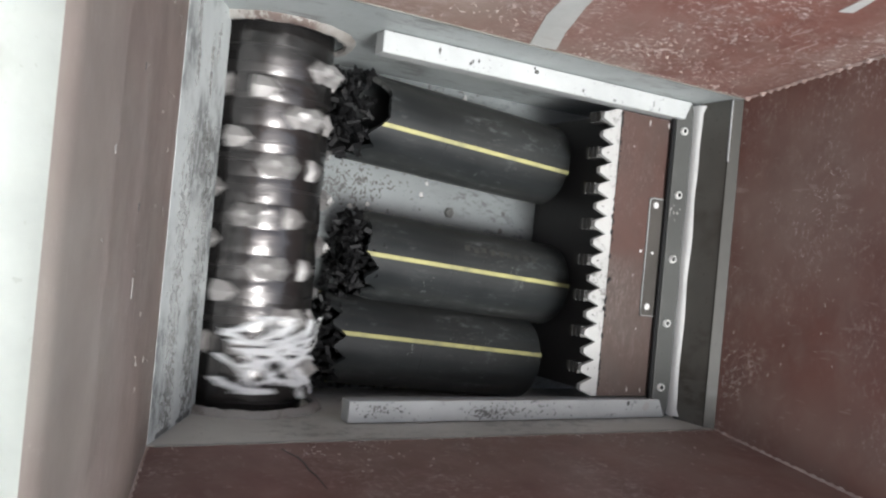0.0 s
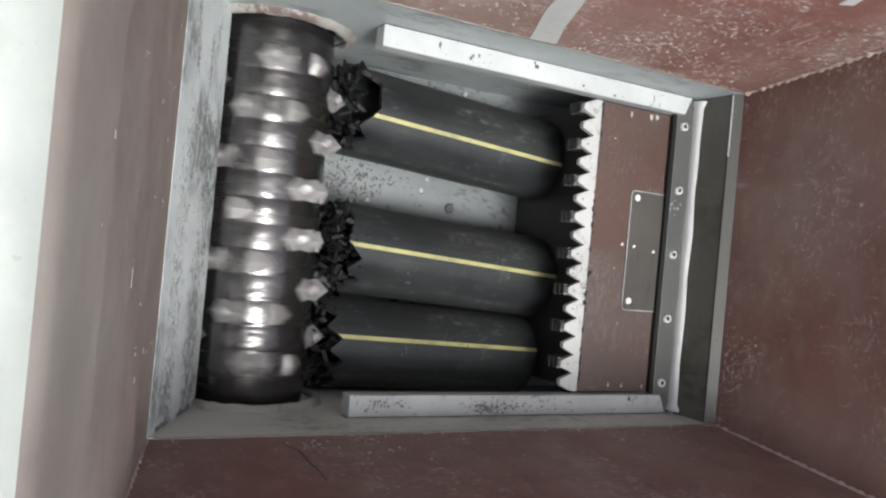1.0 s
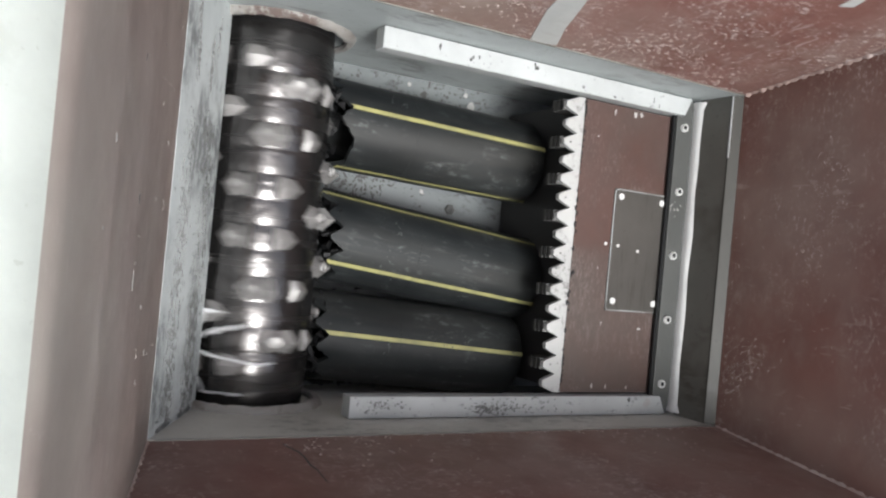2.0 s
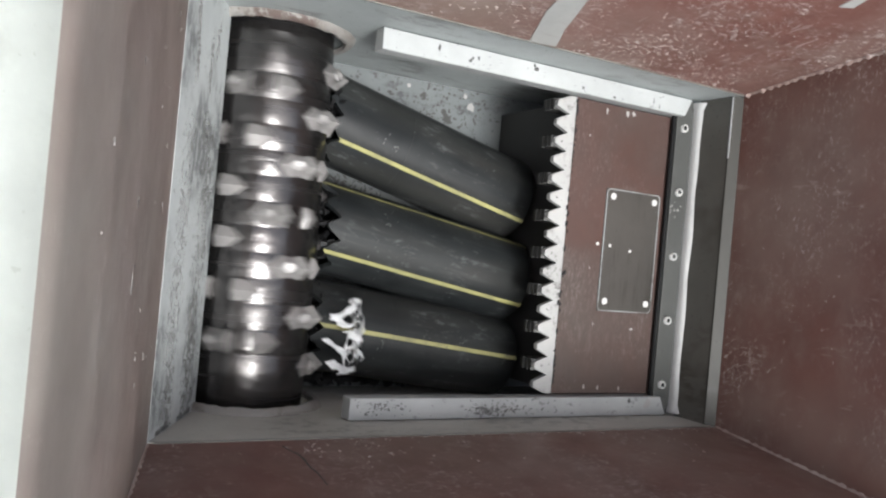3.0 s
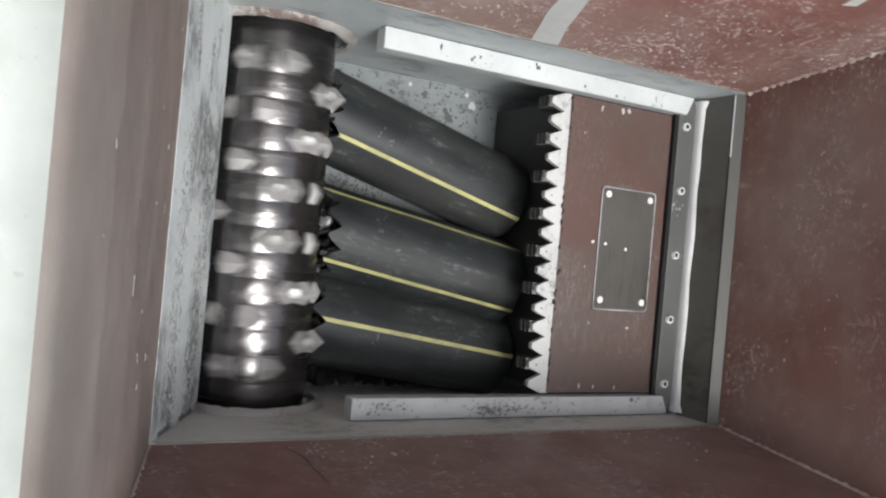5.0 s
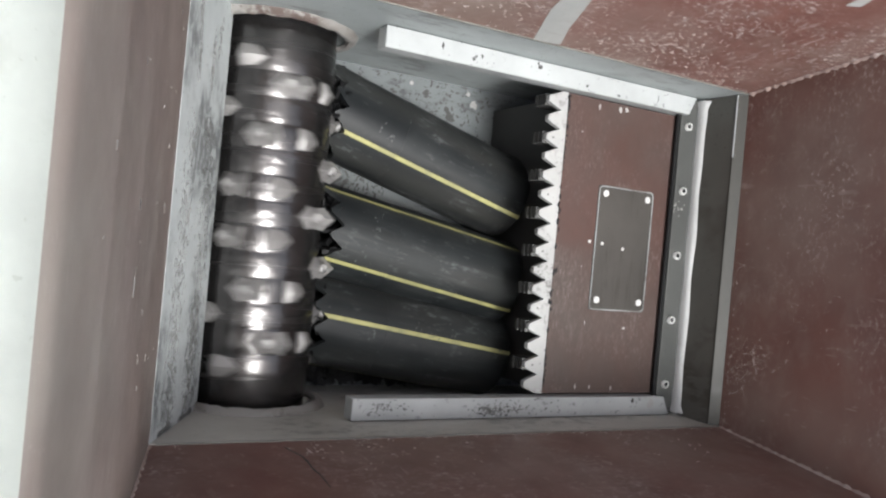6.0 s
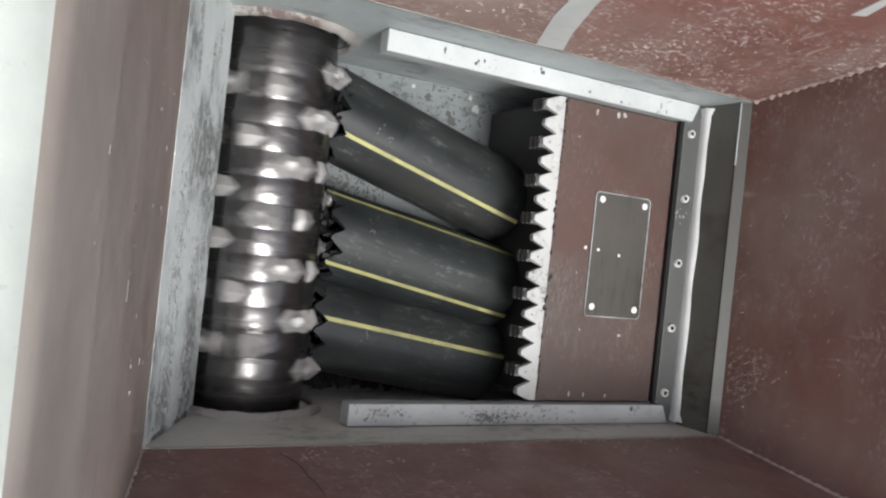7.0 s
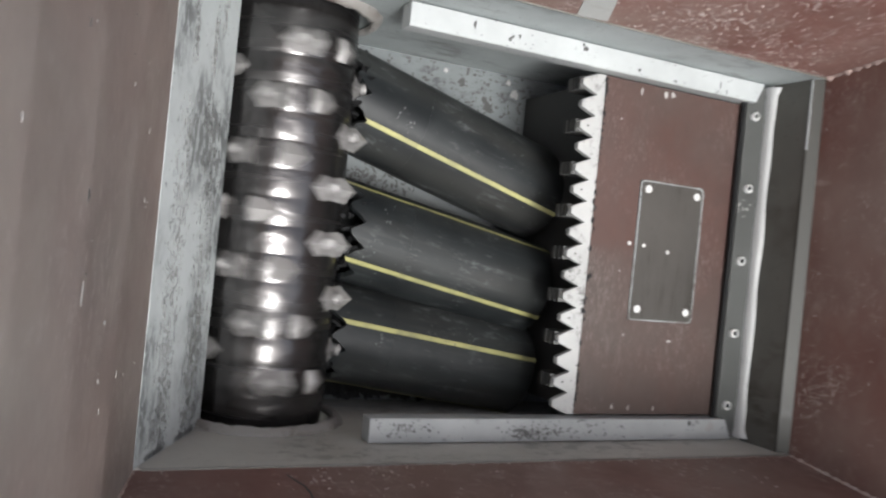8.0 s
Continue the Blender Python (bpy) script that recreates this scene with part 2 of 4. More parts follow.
wall_north = chamber_wall("wall_north", 1, CHAMBER, "worn grey steel side wall of the cutting chamber")
wall_south = chamber_wall("wall_south", -1, DUSTY, "dusty beige-grey steel side wall of the cutting chamber")
floor = tagged(part("floor", box(0.02, 1.40, -WALL_Y, WALL_Y, FLOOR_Z - 0.03, FLOOR_Z), FLOOR),
               "scuffed grey steel floor of the cutting chamber", "chamber floor", kind="structure")
fb = turned([(0.016, 0.0), (0.016, 0.004), (0.013, 0.007), (0.006, 0.007), (0.006, 0.003)], 6, "Z")
for v in fb.verts:
    v.co += Vector((0.59, 0.074, FLOOR_Z))
part("bolt", fb, DARK, floor, "dark hexagon bolt")
# unseen, added only to close the chamber below the rotor
pit = tagged(part("closing_tray", box(-0.30, 0.02, -WALL_Y, WALL_Y, FLOOR_Z - 0.10, FLOOR_Z - 0.07), BLACK_STEEL),
             "unseen dark tray added to close the space under the rotor", "tray", kind="structure")

# inclined guard plate over the back of the rotor
guard = prism([(-0.2602, -0.43, FRAME_Z), (-0.124, -0.43, -0.115), (-0.136, -0.43, -0.121), (-0.272, -0.43, FRAME_Z)], (0, 0.86, 0))
tagged(part("wall_west", guard, PALE), "pale scuffed steel guard plate above the rotor", "guard plate", kind="structure")
# unseen, added only to close the chamber behind the guard plate
tagged(part("west_closure", box(-0.31, -0.30, -0.43, 0.43, -0.5, FRAME_Z), BLACK_STEEL),
       "unseen dark plate added to close the space behind the rotor", "chamber wall", kind="structure")
tagged(part("wall_east", box(1.095, 1.105, -WALL_Y, WALL_Y, 0.03, 0.134), EAST_STEEL),
       "dark brownish steel end wall above the scraper", "frame plate", kind="structure")

TOP_Z = 0.85
SLOPE_Y, SLOPE_X, RIM_Z = 0.135, 0.277, 0.925
WEST_X = -0.261


def side_plate(name, side):
    # the south top is out of view, its height set for how far it shades
    top = TOP_Z if side > 0 else 0.70
    y0, y1 = side * (WALL_Y + 0.002), side * (WALL_Y + 0.002 + SLOPE_Y * (top - FRAME_Z))
    out = [(-0.9, y0, FRAME_Z), (1.115, y0, FRAME_Z), (1.115, y1, top), (-0.9, y1, top)]
    return tagged(part(name, prism(out, (0, side * 0.008, 0)), RED if side > 0 else RED_CLEAN), "red oxide painted hopper side with pale scuffs", "hopper wall",
                  kind="structure")


hopper_north = side_plate("hopper_wall_north", 1)
hopper_south = side_plate("hopper_wall_south", -1)
# unseen upper part is added height that blocks the sky from the east
tagged(part("hopper_wall_east", box(1.118, 1.126, -0.70, 0.70, FRAME_Z - 0.02, 1.20), RED_CLEAN),
       "upright red oxide painted hopper end with pale scuffs", "hopper wall", kind="structure")
for nm, y0, y1 in (("hopper_flange_north", WALL_Y, WALL_Y + 0.02), ("hopper_flange_south", -WALL_Y - 0.02, -WALL_Y)):
    tagged(part(nm, box(-0.25, 1.118, y0, y1, FRAME_Z, FRAME_Z + 0.004), FLANGE), "pale edge of the machine frame", "frame edge", kind="structure")
tagged(part("hopper_flange_east", prism([(1.0945, -WALL_Y, 0.134), (1.0945, -WALL_Y, 0.139), (1.1175, -WALL_Y, 0.154), (1.1175, -WALL_Y, 0.134)], (0, 2 * WALL_Y, 0)), OLIVE), "dark steel edge of the machine frame",
       "frame edge", kind="structure")


def swept(prof):
    """A bent sheet: a profile in x and z, drawn out along y."""
    bm = bmesh.new()
    rows = [[bm.verts.new((x, y, z)) for x, z in prof] for y in (-0.62, -0.3, 0.0, 0.3, 0.62)]
    for p, q in zip(rows, rows[1:]):
        for i in range(len(prof) - 1):
            bm.faces.new((p[i], p[i + 1], q[i + 1], q[i]))
    bmesh.ops.solidify(bm, geom=bm.faces[:], thickness=0.006)
    return bm


rim_x = WEST_X - SLOPE_X * (RIM_Z - FRAME_Z)
bend = [(rim_x - 0.06 * (1 - math.cos(a)) - SLOPE_X * 0.06 * math.sin(a), RIM_Z + 0.06 * math.sin(a)) for a in (radians(80) * i / 10 for i in range(11))]
hopper_west = tagged(part("hopper_wall_west", swept([(WEST_X + (rim_x - WEST_X) * f, FRAME_Z + (RIM_Z - FRAME_Z) * f) for f in (0, 0.01, 0.25, 0.5, 0.75, 0.92, 0.97, 1)] + bend[1:5]), RED_LEFT_LIT, smooth=40),
                     "dusty red-brown sloping hopper side, paint lightened to look lit, with a pale rim", "hopper wall", kind="structure")
part("rim", swept(bend[4:] + [(bend[-1][0] - 0.30, bend[-1][1] + 0.02)]), RIM, hopper_west, "white bent rim", 40)


def weld(a, b, radius, seed, material, parent):
    """A knobbly weld bead from a to b."""
    a, b = Vector(a), Vector(b)
    u = (b - a).normalized()
    e = u.cross(Vector((0.3, 0.5, 0.2))).normalized()
    f = u.cross(e)
    n = int((b - a).length / 0.007)
    bm = bmesh.new()
    rings = []
    for i in range(n + 1):
        r = radius * (0.75 + 0.35 * math.sin(i * 1.9) + 0.7 * noise.noise(Vector((i * 0.35, seed, 0))))
        c = a.lerp(b, i / n)
        rings.append([bm.verts.new(c + (e * math.cos(t) + f * math.sin(t)) * max(r, radius * 0.3)) for t in (math.pi * k / 4 for k in range(8))])
    for p, q in zip(rings, rings[1:]):
        for k in range(8):
            bm.faces.new((p[k], p[(k + 1) % 8], q[(k + 1) % 8], q[k]))
    return part("weld", bm, material, parent, "chipped pale weld bead", 60)


WELD = red_paint("chipped_weld", (0.33, 0.23, 0.20), (0.52, 0.45, 0.40), 1.0, (1, 1, 1))
yt = WALL_Y + 0.002 + SLOPE_Y * (TOP_Z - FRAME_Z)
weld((1.116, WALL_Y + 0.004, FRAME_Z + 0.004), (1.116, yt - 0.002, TOP_Z), 0.0075, 1.0, WELD, hopper_north)
weld((1.116, -WALL_Y - 0.004, FRAME_Z + 0.004), (1.116, -WALL_Y - SLOPE_Y * 0.545, 0.70), 0.0055, 2.0, WELD, hopper_south)
weld((WEST_X, -WALL_Y - 0.004, FRAME_Z + 0.004), (WEST_X - SLOPE_X * 0.46, -WALL_Y - 0.002 - SLOPE_Y * 0.46, FRAME_Z + 0.46), 0.004, 3.0, WELD, hopper_south)


def smear(points, name, material, parent, label):
    """A thin brushed layer of paint on the north hopper wall, given by x and z."""
    out = [(x, WALL_Y + 0.0008 + SLOPE_Y * (z - FRAME_Z), z) for x, z in points]
    return part(name, prism(out, (0, 0.002, 0)), material, parent, label)


smear([(0.445, 0.160), (0.478, 0.160), (0.512, 0.165), (0.470, 0.25), (0.452, 0.30), (0.425, 0.37), (0.405, 0.44), (0.36, 0.60), (0.30, 0.60),
       (0.345, 0.43), (0.37, 0.36), (0.385, 0.30), (0.415, 0.23)], "paint_streak", STREAK, hopper_north, "pale grey brushed paint streak")
smear([(0.835, 0.610), (0.862, 0.622), (0.85, 0.66), (0.835, 0.70), (0.815, 0.72), (0.822, 0.67)], "paint_streak", STREAK, hopper_north, "pale grey brushed paint streak")

# ---- guide bars beside the ram ----
for side, lab in ((1, "whitened steel guide bar with dark nicks"), (-1, "pale steel guide bar with oily stains")):
    y0, y1 = side * 0.371, side * (WALL_Y - 0.002)
    tagged(part("guide_bar", prism([(0.163, y0, -0.012), (1.043, y0, -0.012), (1.0655, y1, -0.012), (0.163, y1, -0.012)], (0, 0, 0.042), 0.002), BAR), lab, "guide bar", "guide bars")



def blot(name, at, size, seed, material, parent, label="", u=(1, 0, 0), v=(0, 1, 0), stretch=1.0, thick=0.0008):
    """A small irregular patch lying on a surface."""
    rnd = random.Random(seed)
    at, u, v = Vector(at), Vector(u).normalized(), Vector(v).normalized()
    out = []
    for i in range(14):
        a = 2 * math.pi * i / 14
        r = size * rnd.uniform(0.45, 1.1)
        out.append(at + u * math.cos(a) * r * stretch + v * math.sin(a) * r)
    return part(name, prism(out, u.cross(v) * thick), material, parent, label)


GRIME = mat("dark_grime", (0.06, 0.06, 0.057), 0.7)
STAIN = pale_steel("grey_stain", (0.15, 0.15, 0.147), (0.05, 0.05, 0.048), 0.9, 90.0, (1, 1, 1), 0.45)
CHALK = pale_steel("chalky_scuff", (0.38, 0.37, 0.355), (0.2, 0.2, 0.19), 0.5, 60.0)
def west_mark(name, y, z, size, seed, material, stretch, label):
    x = WEST_X - SLOPE_X * (z - FRAME_Z)
    return blot(name, (x - 0.0002, y, z), size, seed, material, hopper_west, label, (0, 1, 0.0), (-SLOPE_X, 0, 1), stretch)


west_mark("scratch", -0.022, 0.541, 0.003, 1, GRIME, 2.6, "dark scratch")
west_mark("scratch", -0.127, 0.530, 0.002, 2, CHALK, 7.0, "pale scratch")
west_mark("scratch", 0.029, 0.747, 0.002, 3, CHALK, 2.5, "pale scratch")
west_mark("chip", -0.062, 0.773, 0.0018, 4, CHALK, 1.0, "pale chip")
rnd = random.Random(77)
for i in range(26):
    z = rnd.uniform(0.22, 0.60)
    west_mark("chip", rnd.uniform(-0.30, 0.30), z, rnd.uniform(0.0007, 0.0016), 300 + i, CHALK if i % 4 else GRIME, rnd.uniform(0.8, 4.0), "pale chip" if i % 4 else "dark chip")


def scuffs(name, seed, n, at, material, parent, label, size=(0.001, 0.004)):
    """Many small irregular patches, joined; at(rnd) gives a place and two directions on the surface."""
    rnd = random.Random(seed)
    bm = bmesh.new()
    for i in range(n):
        p, u, v = at(rnd)
        k, f = rnd.uniform(*size), rnd.uniform(0.5, 2.6)
        w = u.cross(v).normalized() * 0.0006
        ring = []
        for j in range(9):
            r = k * rnd.uniform(0.4, 1.1)
            ring.append(p + u * math.cos(j * 0.698) * r * f + v * math.sin(j * 0.698) * r)
        lo, hi = [bm.verts.new(q - w) for q in ring], [bm.verts.new(q + w) for q in ring]
        bm.faces.new(hi)
        for j in range(9):
            bm.faces.new((lo[j], lo[(j + 1) % 9], hi[(j + 1) % 9], hi[j]))
    return tagged(part(name, bm, material, parent, label), kind="stuff")


SCUFF = pale_steel("chalky_paint_scuff", (0.44, 0.38, 0.355), (0.25, 0.19, 0.17), 0.6, 70.0)


def on_north(spots_at):
    def at(rnd):
        cx, cz, sx, sz = rnd.choice(spots_at)
        z = max(rnd.gauss(cz, sz), FRAME_Z + 0.012)
        t = rnd.gauss(0.5, 0.3)
        u = Vector((math.cos(t), 0, math.sin(t)))
        return Vector((rnd.gauss(cx, sx), WALL_Y + 0.002 + SLOPE_Y * (z - FRAME_Z), z)), u, Vector((0, SLOPE_Y, 1)).cross(u).cross(u).normalized()
    return at


def on_east(spots_at):
    def at(rnd):
        cy, cz, sy, sz = rnd.choice(spots_at)
        t = rnd.gauss(0.6, 0.5)
        return (Vector((1.118, rnd.gauss(cy, sy), max(rnd.gauss(cz, sz), FRAME_Z + 0.012))), Vector((0, math.cos(t), math.sin(t))), Vector((0, -math.sin(t), math.cos(t))))
    return at


scuffs("scuffs", 11, 430, on_north(((0.70, 0.30, 0.05, 0.04), (0.62, 0.24, 0.06, 0.03), (0.30, 0.27, 0.07, 0.04), (0.78, 0.42, 0.08, 0.05), (0.85, 0.24, 0.10, 0.03))), SCUFF, hopper_north,
       "clusters of pale chalky scuffs", (0.0006, 0.0022))
east_plate = bpy.data.objects["hopper_wall_east"]
scuffs("scuffs", 12, 430, on_east(((-0.23, 0.25, 0.02, 0.03), (-0.29, 0.20, 0.03, 0.02), (0.18, 0.42, 0.05, 0.03), (0.02, 0.38, 0.09, 0.06), (-0.2, 0.17, 0.2, 0.01))), SCUFF, east_plate,
       "clusters of pale chalky scuffs", (0.0005, 0.0026))

scuffs("scuffs", 13, 260, on_north(((0.5, 0.168, 0.2, 0.004), (0.9, 0.168, 0.15, 0.004), (0.95, 0.20, 0.05, 0.02), (0.68, 0.31, 0.05, 0.03), (0.74, 0.26, 0.07, 0.02), (0.12, 0.30, 0.08, 0.05))), SCUFF, hopper_north,
       "flecks of chalky paint above the frame edge", (0.0006, 0.0030))


def on_floor(rnd):
    # extra crowding near y 0.12 stands for the shade between two pipes
    cx, cy, sx, sy = rnd.choice(((0.24, 0.12, 0.07, 0.03), (0.30, 0.12, 0.08, 0.03), (0.22, 0.10, 0.08, 0.03), (0.45, 0.36, 0.12, 0.04), (0.33, 0.16, 0.12, 0.06), (0.60, 0.30, 0.07, 0.07), (0.15, 0.37, 0.05, 0.03)))
    t = rnd.uniform(0, 3.1)
    u = Vector((math.cos(t), math.sin(t), 0))
    return Vector((min(max(rnd.gauss(cx, sx), 0.03), 0.9), min(max(rnd.gauss(cy, sy), -0.40), 0.415), FLOOR_Z - 0.0003 + rnd.uniform(0, 0.0003))), u, Vector((-u.y, u.x, 0))


scuffs("pits_and_shade", 14, 760, on_floor, GRIME, floor, "small dark pit marks and scrapes, crowded to put shade between the pipes", (0.0008, 0.0045))

guard_plate = bpy.data.objects["wall_west"]


def on_guard(rnd):
    f = rnd.choice((0.22, 0.30, 0.34, 0.66, 0.72, 0.80))
    y = 0.17 - 0.62 * rnd.random() ** 0.8
    if rnd.random() < 0.16:
        f, y = rnd.choice(((0.24, 0.36), (0.27, 0.31), (0.30, 0.26), (0.60, 0.30), (0.61, 0.25), (0.62, 0.15), (0.74, 0.34)))
        y = rnd.gauss(y, 0.018)
    f = min(max(rnd.gauss(f, 0.05 if y < 0.17 else 0.02), 0.03), 0.97)
    p = Vector((-0.2602, min(max(y, -0.415), 0.415), FRAME_Z)).lerp(Vector((-0.124, min(max(y, -0.415), 0.415), -0.115)), f)
    t = rnd.gauss(0, 0.22)
    u, v = Vector((0, 1, 0)), Vector((0.136, 0, -0.27)).normalized()
    return p, u * math.cos(t) + v * math.sin(t), v * math.cos(t) - u * math.sin(t)


scuffs("stains", 41, 2300, on_guard, STAIN, guard_plate, "dark grey rubbed stains", (0.0007, 0.0046))


def south_at(x, z):
    return Vector((x, -WALL_Y - 0.0018 - SLOPE_Y * (z - FRAME_Z), z))


crack = bmesh.new()
line = [(-0.030, 0.185), (-0.024, 0.203), (-0.012, 0.228), (-0.009, 0.252), (-0.010, 0.285), (-0.005, 0.308), (-0.005, 0.358)]
edges = []
for i, (x, z) in enumerate(line):
    w = 0.0012 * (1 - abs(i - 3) / 4) + 0.0003
    edges.append([crack.verts.new(south_at(x - w, z + w) + Vector((0, k, 0))) for k in (0.0008, -0.001)] + [crack.verts.new(south_at(x + w, z - w) + Vector((0, k, 0))) for k in (-0.001, 0.0008)])
for p, q in zip(edges, edges[1:]):
    for j in range(4):
        crack.faces.new((p[j], p[(j + 1) % 4], q[(j + 1) % 4], q[j]))
part("crack", crack, GRIME, hopper_south, "thin dark crack in the paint")


def on_south(rnd):
    cx, cz, sx, sz = rnd.choice(((0.4, 0.166, 0.35, 0.003), (0.7, 0.166, 0.25, 0.003), (0.02, 0.21, 0.03, 0.02), (0.15, 0.22, 0.05, 0.03), (0.85, 0.24, 0.10, 0.05), (0.45, 0.25, 0.3, 0.05)))
    t = rnd.gauss(0.6, 0.6)
    u = Vector((math.cos(t), 0, math.sin(t)))
    return south_at(min(max(rnd.gauss(cx, sx), -0.22), 1.10), max(rnd.gauss(cz, sz), FRAME_Z + 0.008)), u, Vector((-u.z, -SLOPE_Y * u.x, u.x)).normalized()


scuffs("scuffs", 16, 130, on_south, SCUFF, hopper_south, "flecks of chalky paint", (0.0006, 0.0024))
part("worn_edge", box(1.0935, 1.0960, 0.26, WALL_Y - 0.002, 0.137, 0.1405), BAR, bpy.data.objects["hopper_flange_east"], "thin pale worn edge")
bars = [o for o in scene.objects if o.name.startswith("guide_bar")]
north_bar = [o for o in bars if o["label"].startswith("whitened")][0]
south_bar = [o for o in bars if o is not north_bar][0]
for i, (x, y, k, f) in enumerate(((0.299, 0.402, 0.0095, 0.4), (0.379, 0.388, 0.006, 1.0), (0.385, 0.394, 0.004, 1.0), (0.400, 0.397, 0.005, 0.6), (0.553, 0.410, 0.005, 0.7),
                                  (0.559, 0.403, 0.006, 1.2), (0.70, 0.384, 0.004, 1.0), (0.80, 0.378, 0.003, 2.0), (0.93, 0.392, 0.010, 0.15), (0.95, 0.380, 0.006, 0.3))):
    blot("nick", (x, y, 0.0298), k, 30 + i, GRIME, north_bar, stretch=f)


def on_south_bar(rnd):
    cx, cy, sx, sy = rnd.choice(((0.492, -0.397, 0.013, 0.006), (0.505, -0.402, 0.016, 0.004), (0.535, -0.395, 0.03, 0.009), (0.235, -0.389, 0.026, 0.008), (0.60, -0.398, 0.06, 0.009)))
    t = rnd.gauss(0.4, 0.6)
    u = Vector((math.cos(t), math.sin(t), 0))
    return Vector((min(max(rnd.gauss(cx, sx), 0.18), 0.99), min(max(rnd.gauss(cy, sy), -0.413), -0.375), 0.0297 + rnd.uniform(0, 0.0002))), u, Vector((-u.y, u.x, 0))


scuffs("stains", 31, 330, on_south_bar, STAIN, south_bar, "dark grey rubbed stains", (0.0006, 0.0026))
blot("nick", (0.936, -0.380, 0.0298), 0.007, 3, GRIME, south_bar)
blot("scratch", (1.0, -0.386, 0.0299), 0.016, 4, CHALK, south_bar, "pale scratch", (1, 1.4, 0), (-1.4, 1, 0), 1.0)
for i, (x, y, k) in enumerate(((0.478, 0.380, 0.020), (0.559, 0.327, 0.026), (0.545, 0.345, 0.016), (0.264, 0.109, 0.016), (0.305, 0.132, 0.012), (0.369, 0.038, 0.014),
                               (0.771, 0.089, 0.014), (0.766, 0.038, 0.016), (0.278, 0.395, 0.010), (0.33, 0.10, 0.010), (0.36, 0.13, 0.009), (0.40, 0.06, 0.008))):
    blot("pit", (x, y, FLOOR_Z - 0.0004), k * 0.62, 90 + i, GRIME, floor, "", thick=0.0012)
for i, (x, y, k) in enumerate(((0.497, 0.114, 0.012), (0.512, 0.147, 0.009), (0.63, 0.372, 0.022), (0.61, 0.40, 0.016), (0.34, 0.07, 0.012), (0.29, 0.06, 0.014), (0.43, 0.40, 0.012))):
    blot("flake", (x, y, FLOOR_Z - 0.0004), k * 0.6, 120 + i, CHALK, floor, "pale flaked paint", thick=0.0014)

# ---- scraper over the ram ----
scraper = tagged(new("scraper"), "dark grey steel scraper plate bolted across the ram", "scraper")
part("plate", prism([(1.026, -0.371, 0.004), (1.026, 0.371, 0.004), (1.046, 0.371, 0.004), (1.068, 0.416, 0.004), (1.094, 0.416, 0.004),
                     (1.094, -0.416, 0.004), (1.068, -0.416, 0.004), (1.046, -0.371, 0.004)], (0, 0, 0.016), 0.001), DARK, scraper)
# black strip draws the shadow gap between scraper and ram
part("shadow_strip", box(1.0185, 1.0258, -0.371, 0.371, 0.0065, 0.015, 0.001), TORN, scraper, "black strip standing for the shadow along the scraper edge")
bead = bmesh.new()
rings = []
for i in range(43):
    y = -0.412 + 0.824 * i / 42
    w = 0.0135 + 0.003 * noise.noise(Vector((y * 9, 0, 0))) + (0.007 if i in (0, 42) else 0)
    rings.append([bead.verts.new((1.094 - dx * w * 0.80, y, 0.02 + dz * w * 1.6)) for dx, dz in ((0, 0), (1.0, 0), (0.95, 0.62), (0.5, 0.90), (0, 1.0))])
for p, q in zip(rings, rings[1:]):
    for i in range(4):
        bead.faces.new((p[i], p[i + 1], q[i + 1], q[i]))
part("sealant_bead", bead, SEALANT, scraper, "white bead along the end wall", 50)
bolt_bm = turned([(0.0105, 0.0), (0.0105, 0.007), (0.009, 0.009), (0.005, 0.009), (0.005, 0.002)], 16, "Z")
bolt_me = mesh_of(bolt_bm, "bolt", SCREW, 40)
# black hexagon, set off-centre in each bolt head to stand for its recess shade
socket_shade_me = mesh_of(turned([(0.0066, 0.0), (0.0066, 0.0024)], 6, "Z"), "socket_shade", TORN)
for y in (0.34, 0.17, 0.0, -0.17, -0.34):
    b = new("bolt", bolt_me)
    b.parent, b.location = scraper, (1.05, y, 0.0205)
    d = new("socket_shade", socket_shade_me)
    d.parent, d.location = b, (-0.0016, 0.0004, 0.0070)

for i in range(12):
    r = random.Random(200 + i)
    blot("scuff", (r.gauss(1.046, 0.011), r.gauss(0.122, 0.012), 0.0198), r.uniform(0.0015, 0.0035), i, CHALK, scraper, "", stretch=r.uniform(0.5, 2.0))

# ---- ram ----
RAM_W, COMB_N = 0.367, 16
ram = tagged(new("ram"), "red-brown steel pusher ram with a white toothed front edge", "ram")
part("top_plate", box(0.0, 0.75, -RAM_W, RAM_W, -0.02, 0.0, 0.001), RED_RAM, ram)
# set forward and near-black to stand for the shaded foot under the comb
part("front_plate", box(0.026, 0.085, -RAM_W, RAM_W, FLOOR_Z + 0.004, -0.021), BLACK_STEEL, ram, "near-black front plate filling the shade under the comb")
part("body", box(0.085, 0.75, -RAM_W + 0.01, RAM_W - 0.01, FLOOR_Z + 0.004, -0.021), BLACK_STEEL, ram)
pitch = 2 * RAM_W / COMB_N
comb = []
for i in range(COMB_N):
    y = -RAM_W + (i + 0.5) * pitch
    wear = 0.004 * noise.noise(Vector((i * 1.7, 3.0, 0)))
    comb += [(-0.018, y - pitch / 2, -0.012), (-0.046 + wear, y - pitch * 0.25, -0.012), (-0.056 + wear, y - pitch * 0.14, -0.012),
             (-0.056 + wear, y + pitch * 0.14, -0.012), (-0.046 + wear, y + pitch * 0.25, -0.012)]
comb += [(-0.018, RAM_W, -0.012), (-0.001, RAM_W, -0.012), (-0.001, -RAM_W, -0.012)]
